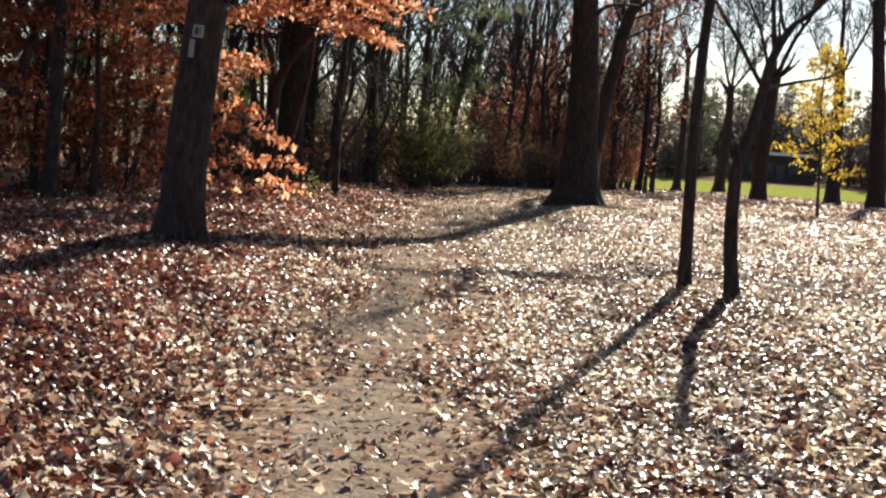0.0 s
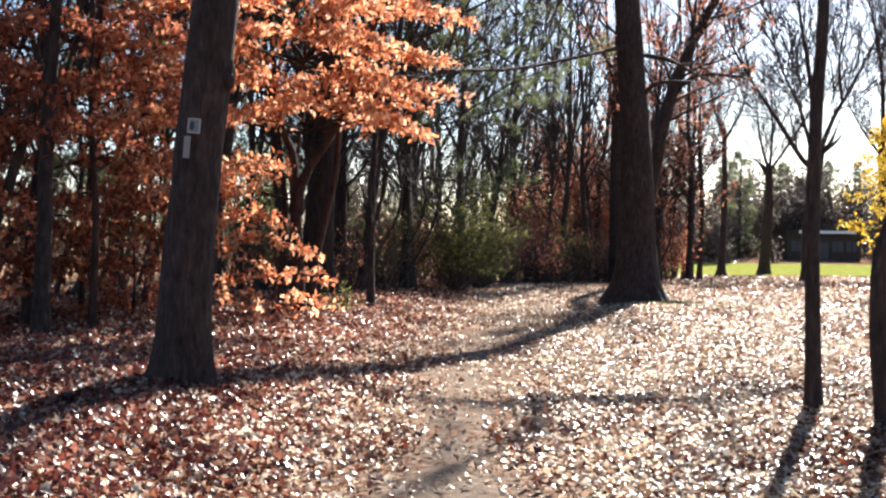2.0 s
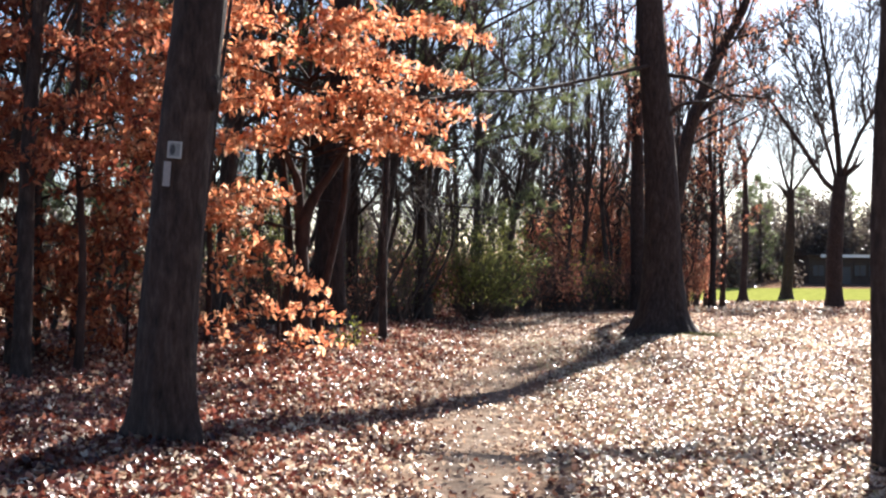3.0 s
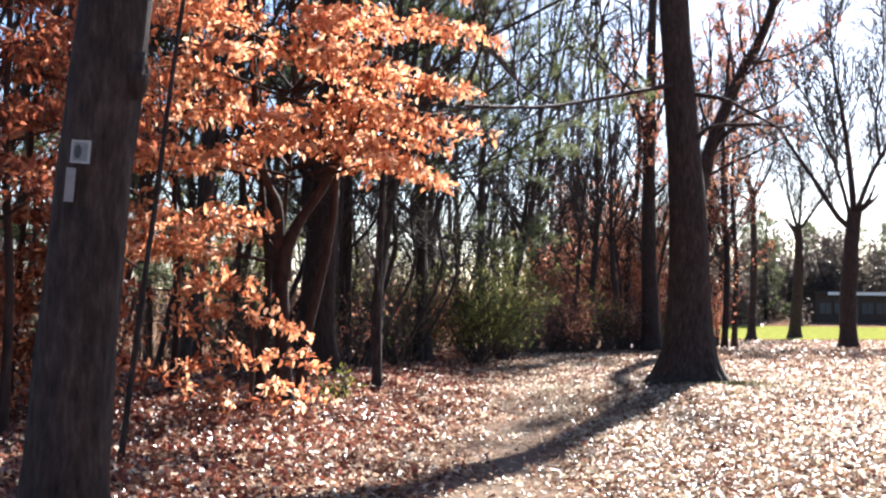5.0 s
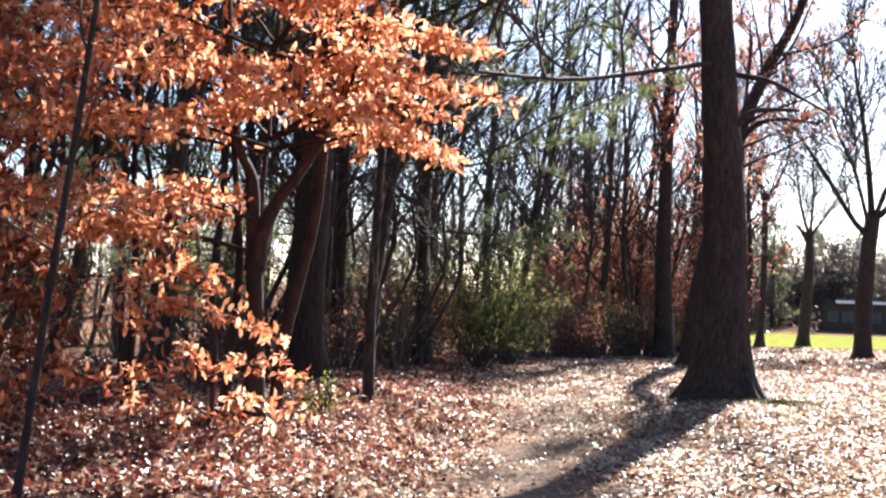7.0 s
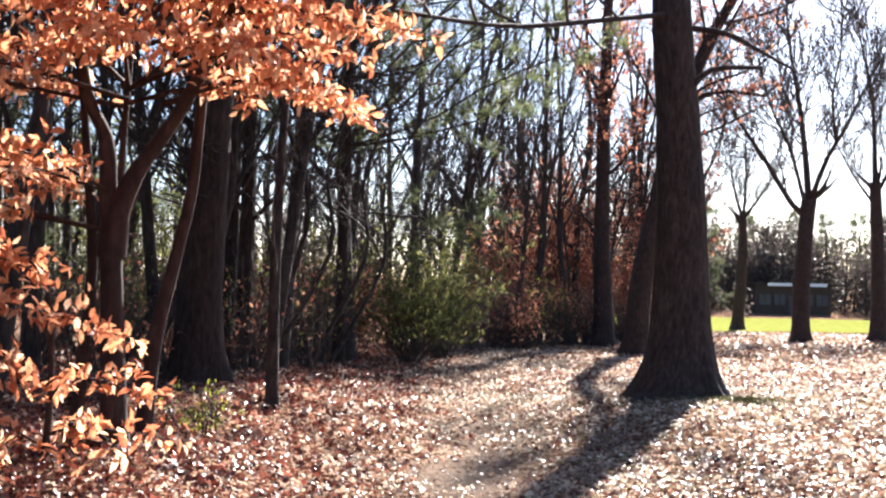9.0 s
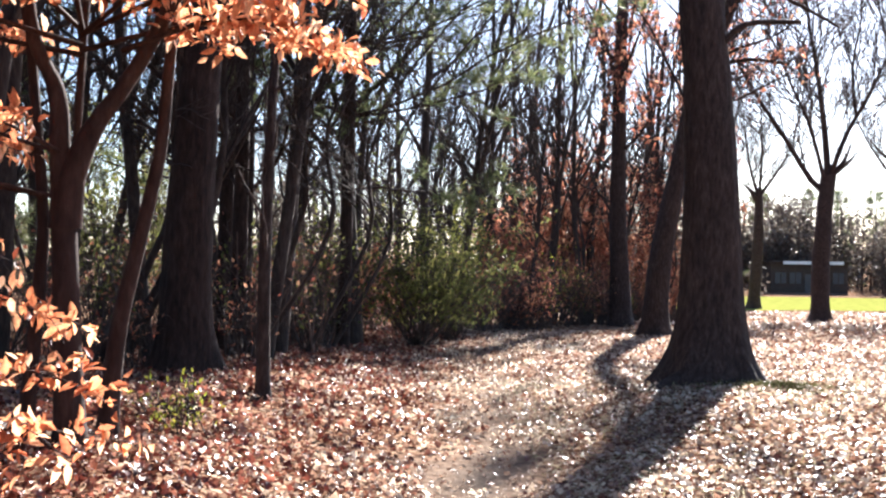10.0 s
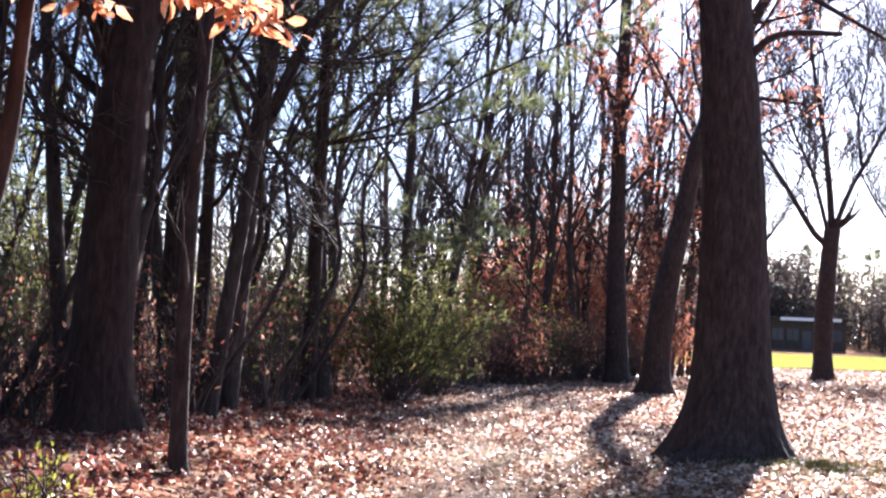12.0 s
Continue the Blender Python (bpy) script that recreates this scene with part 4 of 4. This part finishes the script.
rng = np.random.default_rng(640)
bushes = []
for k, (h, w, mat, size, stems, per, words) in enumerate((
        (2.1, 1.3, RED_LEAF, 0.085, 10, 5.0, "bare brown bush with a few withered leaves"),
        (2.6, 1.4, RED_LEAF, 0.10, 10, 10.0, "russet-leaved bush at the wood's edge"),
        (1.7, 1.1, RED_LEAF, 0.08, 9, 2.0, "low tangled bare bush in the thicket"),
        (2.5, 1.4, SPRIG_LEAF, 0.09, 9, 6.0, "thin yellow-green bush among bare stems"),
        (2.2, 1.3, GREEN_LEAF, 0.085, 9, 5.0, "thin dull green bush in the thicket"))):
    bush = leafy_shrub((0, 0, 0), h, w, mat, words, 641 + k, size, stems, per)
    tagged(bush, group="thicket bushes")
    bushes.append(bush)
for k in range(118):
    y = rng.uniform(25.5, 63) if k % 3 else rng.uniform(38, 58)
    x = wood_edge(y) - abs(rng.normal(0, 1)) * 1.9 + 0.1
    if y < 28:
        x -= 1.3
    m = pose(x, y, gz(x, y), 0, 0, rng.uniform(0, 360))
    pick = (0, 1, 2, 3, 0, 4, 2, 1)[k % 8] if y > 36 else (0, 2, 4)[k % 3]
    if k < 5:
        bushes[k].matrix_basis = m
    else:
        copy_thing(bushes[pick], m)
leafy_shrub((-1.0, 37.0, gz(-1.0, 37)), 3.5, 3.0, GREEN_LEAF, "broad olive-green leafy shrub at the path's turn", 701, 0.11, 40, 17)
leafy_shrub((-0.3, 39.5, gz(-0.3, 39.5)), 3.2, 2.6, GREEN_LEAF, "olive-green shrub behind the broader one", 702, 0.105, 32, 15)
leafy_shrub((-3.0, 36.0, gz(-3.0, 36)), 3.8, 2.2, GREEN_LEAF, "dark green shrub inside the wood", 703, 0.095, 28, 11)
leafy_shrub((-7.5, 26.5, gz(-7.5, 26.5)), 3.2, 1.6, GREEN_LEAF, "dull green shrub deep in the wood", 704, 0.085, 24, 9)
leafy_shrub((-5.8, 33.0, gz(-5.8, 33.0)), 2.6, 1.4, GREEN_LEAF, "dull green shrub between stems", 705, 0.085, 22, 9)
leafy_shrub((-6.8, 36.5, gz(-6.8, 36.5)), 5.2, 2.0, GREEN_LEAF, "tall dull green shrub deep in the wood", 711, 0.13, 30, 9)
leafy_shrub((-9.5, 41.0, gz(-9.5, 41.0)), 5.5, 2.2, GREEN_LEAF, "tall dark green shrub deep in the wood", 712, 0.14, 30, 9)
leafy_shrub((-5.0, 44.0, gz(-5.0, 44.0)), 5.0, 2.0, WITHERED, "tall withered shrub deep in the wood", 713, 0.14, 30, 9)
leafy_shrub((-12.5, 36.0, gz(-12.5, 36.0)), 5.0, 2.2, WITHERED, "withered shrub far inside the wood", 714, 0.14, 30, 9)
leafy_shrub((3.4, 57.5, gz(3.4, 57.5)), 7.4, 2.9, RED_LEAF, "small russet oak in the thicket", 706, 0.18, 34, 13)
leafy_shrub((5.6, 59.5, gz(5.6, 59.5)), 7.0, 2.5, RED_LEAF, "small dark russet oak in the thicket", 707, 0.18, 30, 13)
leafy_shrub((1.6, 51.5, gz(1.6, 51.5)), 4.2, 1.8, RED_LEAF, "russet young oak behind the path's turn", 715, 0.15, 28, 13)
leafy_shrub((7.4, 63.0, gz(7.4, 63.0)), 5.6, 2.2, RED_LEAF, "russet oak at the wood's edge", 716, 0.17, 28, 13)
leafy_shrub((0.2, 55.0, gz(0.2, 55.0)), 5.0, 2.0, SPRIG_LEAF, "yellowish young tree inside the wood", 717, 0.14, 26, 9)
leafy_shrub((9.5, 66.0, gz(9.5, 66.0)), 4.0, 2.2, RED_LEAF, "reddish brush by the open ground", 708, 0.16, 26, 9)
leafy_shrub((-2.45, 21.6, gz(-2.45, 21.6)), 0.55, 0.35, SPRIG_LEAF, "low yellow-green sprigs by the beech foot", 709, 0.05, 12, 22)
leafy_shrub((2.0, 45.5, gz(2.0, 45.5)), 2.4, 1.2, RED_LEAF, "brown-leaved bush closing the path", 710, 0.1, 24, 8)


# ---- pine boughs ----
def needle_tuft(rng):
    v, f = [], []
    for i in range(12):
        a, e = rng.uniform(0, 6.3), rng.uniform(-0.3, 1.3)
        d = np.array((math.cos(a) * math.cos(e), math.sin(a) * math.cos(e), math.sin(e)))
        w = np.cross(d, (0.3, 0.2, 1)) * 0.035
        f.append((len(v), len(v) + 1, len(v) + 2))
        v += [w, -w, d]
    return np.array(v), np.array(f)


def pine_crown(at, height, low, radius, seed, label, boughs=26, name="pine_tree", trunk_r=0.14, tuft=0.26, per=14):
    rng = np.random.default_rng(seed)
    tree = thing(name, at, label, "tree", "pines")
    line = curve_points([(0, 0, -0.1), (0.1, 0, height * 0.5), (0, 0.1, height)], 14)
    v, f = tubes([taper(line, trunk_r, 0.03)], 10)
    piece("trunk", np_mesh("trunk", v, f, PINE_BARK, True), tree)
    lines, tips = [], []
    for k in range(boughs):
        s = low + (1 - low) * (k + rng.uniform(0, 1)) / boughs
        p = line[int(s * 13)]
        a = rng.uniform(0, 6.3)
        ln = limb_line(rng, p, (math.cos(a), math.sin(a), 0.12), radius * (1.25 - s) / (1.25 - low) * rng.uniform(0.7, 1.15) + 0.2, 6, 0.08, 0.02)
        lines.append(taper(ln, 0.03, 0.008))
        tips += side_branches(rng, ln, 9, 0.25, 1.0, (30, 60), radius * 0.3, 0.12, 0.02, 3)
    if name == "conifer":
        v1, f1 = tubes(lines, 5)
        tagged(piece("bough_mass", np_mesh("bough_mass", v1, f1, PINE_BARK), tree), kind="stuff")
    else:
        for ln in lines:
            v1, f1 = tubes([ln], 5)
            piece("bough", np_mesh("bough", v1, f1, PINE_BARK), tree)
    v2, f2 = tubes([taper(t, 0.008, 0.004) for t in tips], 3)
    tagged(piece("twig_spray", np_mesh("twig_spray", v2, f2, PINE_BARK), tree), kind="stuff")
    tv, tf = needle_tuft(rng)
    v, f = leaves_on(rng, tips, per, tuft, (tv, tf), 0.7, 0.05, 0.2)
    piece("needles", np_mesh("needles", v, f, NEEDLES), tree, "dark green needles")
    return tree


pine_crown((-3.9, 31.2, gz(-3.9, 31.2)), 14, 0.36, 5.2, 801, "pine with dark green boughs above the wood's edge", 50, per=13)
pine_crown((-2.3, 34.6, gz(-2.3, 34.6)), 15, 0.3, 5.2, 805, "pine reaching loose green boughs towards the path", 34, per=11)
pine_crown((-4.2, 35.0, gz(-4.2, 35)), 14, 0.25, 3.8, 802, "pine with loose green boughs in the wood", 26, per=9)
pine_crown((-8.8, 29.0, gz(-8.8, 29)), 13, 0.12, 3.4, 803, "pine with low green boughs deep in the wood", 34)
pine_crown((-11.0, 38.0, gz(-11, 38)), 15, 0.1, 3.8, 804, "pine standing deep in the wood", 34)

# far conifers and the far wood behind the lawn
far_kind = pine_crown((30, 190, gz(30, 190)), 13, 0.05, 3.6, 811, "dark far conifer behind the lawn", 40, "conifer", 0.25, 0.55, 4)
tagged(far_kind, group="far conifers")
rng = np.random.default_rng(812)
for k in range(34):
    x, y = 10 + 3.7 * k + rng.uniform(-2, 2), rng.uniform(178, 215) if k % 3 else rng.uniform(150, 185)
    if 34 < x < 62 and y < 176:
        y = 185
    m = pose(x, y, gz(x, y), 0, 0, rng.uniform(0, 360))
    copy_thing(far_kind, m)


def far_wood():
    """The distant leafless wood: many stems and brush in one mass."""
    rng = np.random.default_rng(820)
    lines, tips = [], []
    for _ in range(130):
        y = rng.uniform(75, 210)
        x = rng.uniform(-75, min(wood_edge(y) - 1, 12)) if y < 150 else rng.uniform(-80, 130)
        if y > 150 and x > 20:
            y = rng.uniform(182, 215)
        h = rng.uniform(7, 13)
        ln = limb_line(rng, (x, y, gz(x, y) - 0.1), (rng.normal(0, 0.06), 0, 1), h, 6, 0.05, 0)
        lines.append(taper(ln, rng.uniform(0.08, 0.2), 0.03))
        tips += side_branches(rng, ln, 12, 0.15, 1.0, (25, 55), h * 0.28, 0.13, 0.04, 3)
    tw = []
    for t in tips:
        tw += side_branches(rng, t, 4, 0.2, 1, (25, 60), 1.0, 0.1, 0, 2)
    v1, f1 = tubes(lines, 5)
    v2, f2 = tubes([taper(t, 0.035, 0.012) for t in tips], 3)
    v3, f3 = tubes([taper(t, 0.016, 0.01) for t in tw], 3)
    wood = tagged(new("far_woods", np_mesh("far_woods", np.concatenate([v1, v2, v3]), np.concatenate([f1, f2 + len(v1), f3 + len(v1) + len(v2)]), BRUSH_BARK)), "hazy leafless far woods", "woods", kind="stuff")
    low = [t for t in tips if t[0, 2] < 4.0]
    v, f = leaves_on(rng, low, 3.5, 0.55, (SMALL_V, SMALL_F), 1.0, 0.5, 0.0)
    tagged(piece("foliage", np_mesh("foliage", v, f, WITHERED), wood), kind="stuff")


far_wood()


def hazy_belt():
    """The belt of leafless trees behind the lawn and the house."""
    rng = np.random.default_rng(830)
    lines, tips = [], []
    for _ in range(600):
        x, y = rng.uniform(5, 140), 139 + 70 * rng.uniform(0, 1) ** 1.4
        if 33 < x < 49 and y < 164:
            y += 27
        h = rng.uniform(2.5, 4) if y < 150 else rng.uniform(5, 12)
        ln = limb_line(rng, (x, y, gz(x, y) - 0.1), (rng.normal(0, 0.06), 0, 1), h, 5, 0.05, 0)
        lines.append(taper(ln, 0.16, 0.04))
        tips += side_branches(rng, ln, 16, 0.03, 1.0, (25, 70), h * 0.3, 0.13, 0.04, 3)
    tw = []
    for t in tips:
        tw += side_branches(rng, t, 6, 0.15, 1, (25, 60), 1.2, 0.1, 0, 2)
    v1, f1 = tubes(lines, 5)
    v2, f2 = tubes([taper(t, 0.05, 0.02) for t in tips], 3)
    v3, f3 = tubes([taper(t, 0.03, 0.018) for t in tw], 3)
    belt = tagged(new("far_woods", np_mesh("far_woods", np.concatenate([v1, v2, v3]), np.concatenate([f1, f2 + len(v1), f3 + len(v1) + len(v2)]), BRUSH_BARK)), "grey leafless belt of trees behind the lawn", "woods", kind="stuff")
    v, f = leaves_on(rng, tips, 9.0, 0.5, (SMALL_V, SMALL_F), 1.0, 0.6, 0.0)
    tagged(piece("foliage", np_mesh("foliage", v, f, WITHERED), belt), kind="stuff")


hazy_belt()


# ---- the house beyond the lawn ----
def build_house():
    g = gz(41, 152)
    house = thing("house", (41, 152, g), "low dark house with a flat roof and white eaves", "house")
    bm = bmesh.new()
    box(bm, (-4.4, 0, -0.3), (4.4, 8, 3.3))
    part("wall", bm, CLAPBOARD, house)
    bm = bmesh.new()
    # a low flat roof with an overhang
    box(bm, (-4.8, -0.7, 3.3), (4.8, 8.7, 3.52))
    bmesh.ops.bevel(bm, geom=bm.edges[:], offset=0.03, segments=2, affect="EDGES")
    roof = part("roof", bm, ROOFING, house)
    bm = bmesh.new()
    box(bm, (1.5, 5.6, 3.5), (2.3, 6.4, 4.3))
    part("chimney", bm, CLAPBOARD, roof)
    bm = bmesh.new()
    box(bm, (-3.2, -0.9, 3.22), (3.6, -0.71, 3.58))
    part("eaves_board", bm, FASCIA, house, "white sunlit eaves board")
    for x in (-3.3, -1.6, 1.6, 3.3):
        bm = bmesh.new()
        box(bm, (x - 0.75, -0.06, 0.9), (x + 0.75, 0.04, 2.4))
        w = part("window", bm, ROOFING, house)
        for s in (-1, 1):
            bm = bmesh.new()
            box(bm, (x + s * 0.35 - 0.3, -0.09, 1.0), (x + s * 0.35 + 0.3, -0.055, 2.3))
            part("pane", bm, GLASS_DARK, w)
    bm = bmesh.new()
    box(bm, (-0.5, -0.05, 0.0), (0.5, 0.05, 2.1))
    part("door", bm, GLASS_DARK, house)


build_house()


# ---- fallen leaves ----
def litter(seed, count, xlo, xhi, ylo, yhi, size, shape, keep_path):
    rng = np.random.default_rng(seed)
    x, y = rng.uniform(xlo, xhi, count), rng.uniform(ylo, yhi, count)
    mid = -0.35 + 0.05 * np.maximum(0, y - 16)
    off = np.abs(x - mid) + rng.normal(0, 0.22, count) + 0.22 * np.sin(y * 1.9 + x * 0.7)
    ok = (off > 0.66) | (rng.uniform(0, 1, count) < keep_path)
    x, y = x[ok], y[ok]
    n = len(x)
    z = ground_z(x, y) + rng.uniform(0.008, 0.065, n)
    # redder, shade-darkened leaves lie thickest towards the wood; those on the sunny side are matted flat
    red = (x < -0.35 + 0.05 * np.maximum(0, y - 16) - 1.25 + rng.normal(0, 0.55, n)) & (rng.uniform(0, 1, n) < 0.8)
    tilt = np.where(red, 0.62, np.interp(x, (-1.5, 1.2), (0.55, 0.34)) + np.interp(y, (24, 50), (0.0, 0.3)))
    places, turns, sizes = np.stack([x, y, z], -1), rotations(rng, n, tilt), size * rng.uniform(0.6, 1.3, n)
    return [scattered(shape[0], shape[1], places[k], turns[k], sizes[k]) if k.any() else None for k in (~red, red)]


shapes = [oak_leaf(1.6, 0.5), oak_leaf(-1.1, 0.9), oak_leaf(2.4, -0.5)]
heaps = [], []
for seed, count, xlo, xhi, ylo, yhi, size, shape, keep in (
        (901, 26000, -6.5, 7.0, 2.0, 22.0, 0.072, shapes[0], 0.06), (902, 26000, -6.5, 6.0, 3.0, 22.0, 0.076, shapes[1], 0.06), (903, 26000, -6.5, 6.0, 3.0, 22.0, 0.066, shapes[2], 0.06),
        (904, 34000, -8.0, 11.0, 22.0, 46.0, 0.082, shapes[0], 0.18), (905, 34000, -8.0, 11.0, 22.0, 46.0, 0.082, shapes[2], 0.18),
        (912, 22000, -4.2, 4.6, 2.0, 14.0, 0.078, shapes[1], 0.04), (913, 16000, -4.2, 4.6, 2.0, 14.0, 0.07, shapes[0], 0.04),
        (908, 8000, -2.2, 1.6, 3.0, 24.0, 0.045, (LEAF_V, LEAF_F), 1.0), (909, 14000, -2.0, 3.0, 24.0, 46.0, 0.06, (LEAF_V, LEAF_F), 1.0)):
    for heap, got in zip(heaps, litter(seed, count, xlo, xhi, ylo, yhi, size, shape, keep)):
        if got is not None:
            heap.append(got)
for seed, count, xlo, xhi, ylo, yhi, size in ((910, 14000, -16.0, 16.0, -8.0, 3.0, 0.11), (911, 9000, -16.0, -6.0, 2.0, 30.0, 0.12), (906, 22000, 5.0, 42.0, 46.0, 106.0, 0.17), (907, 8000, 6.0, 16.0, 8.0, 46.0, 0.13)):
    for heap, got in zip(heaps, litter(seed, count, xlo, xhi, ylo, yhi, size, (SMALL_V, SMALL_F), 1.0)):
        if got is not None:
            heap.append(got)
for heap, mat, words in ((heaps[0], LITTER, "deep drift of curled tan fallen leaves"), (heaps[1], SHADED_RUSSET, "russet, shade-darkened fallen leaves thick along the wood's edge")):
    starts = np.cumsum([0] + [len(v) for v, _ in heap])
    me = np_mesh("leaf_litter", np.concatenate([v for v, _ in heap]), np.concatenate([f + k for (_, f), k in zip(heap, starts)]), mat)
    tagged(new("leaf_litter", me), words, "leaves", kind="stuff")

# tufts of grass and moss by the great oak's foot
rng = np.random.default_rng(950)
n = 3000
ang, rad = rng.uniform(0, 6.3, n), np.abs(rng.normal(0, 0.48, n))
gxs, gys = 3.55 + rad * np.cos(ang) * 1.3, 26.6 + rad * np.sin(ang)
blade = np.array([(-0.06, 0, 0), (0.06, 0, 0), (0.1, 0.25, 1.0)])
v, f = scattered(blade, np.array([(0, 1, 2)]), np.stack([gxs, gys, ground_z(gxs, gys)], -1), rotations(rng, n, 0.35), rng.uniform(0.05, 0.13, n))
tagged(new("grass_tuft", np_mesh("grass_tuft", v, f, GRASS)), "low green grass and moss by the oak's foot", "grass", kind="stuff")

# dry grass lying through the leaves on the sunny side and along the path
rng = np.random.default_rng(955)
n = 36000
sx, sy = rng.uniform(0.35, 7.5, n), 2.5 + 27.5 * rng.uniform(0, 1, n) ** 1.3
thick = 0.5 + 0.5 * np.sin(sx * 1.3 + 0.8 * np.sin(sy * 0.7)) * np.sin(sy * 0.9 + 1.1 * np.sin(sx * 0.6))
keep = rng.uniform(0, 1, n) < 0.3 + 0.7 * thick
sx, sy = sx[keep], sy[keep]
n = len(sx)
turn = rotations(rng, n, 0.5)
stalk = np.array([(-0.03, -0.5, 0), (0.03, -0.5, 0), (0.045, 0.0, 0.12), (-0.015, 0.0, 0.12), (0.02, 0.55, 0.05)])
stalk_faces = np.array([(0, 1, 2), (0, 2, 3), (3, 2, 4)])
v, f = scattered(stalk, stalk_faces, np.stack([sx, sy, ground_z(sx, sy) + rng.uniform(0.015, 0.07, n)], -1), turn, rng.uniform(0.06, 0.15, n))
tagged(new("dry_grass", np_mesh("dry_grass", v, f, STRAW)), "pale dry grass straw lying among fallen leaves", "grass", kind="stuff")

# single fallen leaves by the path
rng = np.random.default_rng(960)
loose = []
for k, s in enumerate(shapes):
    loose.append(np_mesh("leaf", s[0], s[1], LITTER_ONE))
for k in range(290):
    x, y = rng.uniform(-2.2, 2.2), rng.uniform(4.5, 13.0)
    leaf = piece("leaf", loose[k % 3], GROUND)
    size = 0.085 * rng.uniform(0.7, 1.25)
    leaf.matrix_basis = pose(x, y, gz(x, y) + rng.uniform(0.02, 0.055), rng.normal(0, 22), rng.normal(0, 22), rng.uniform(0, 360)) @ Matrix.Scale(size, 4)
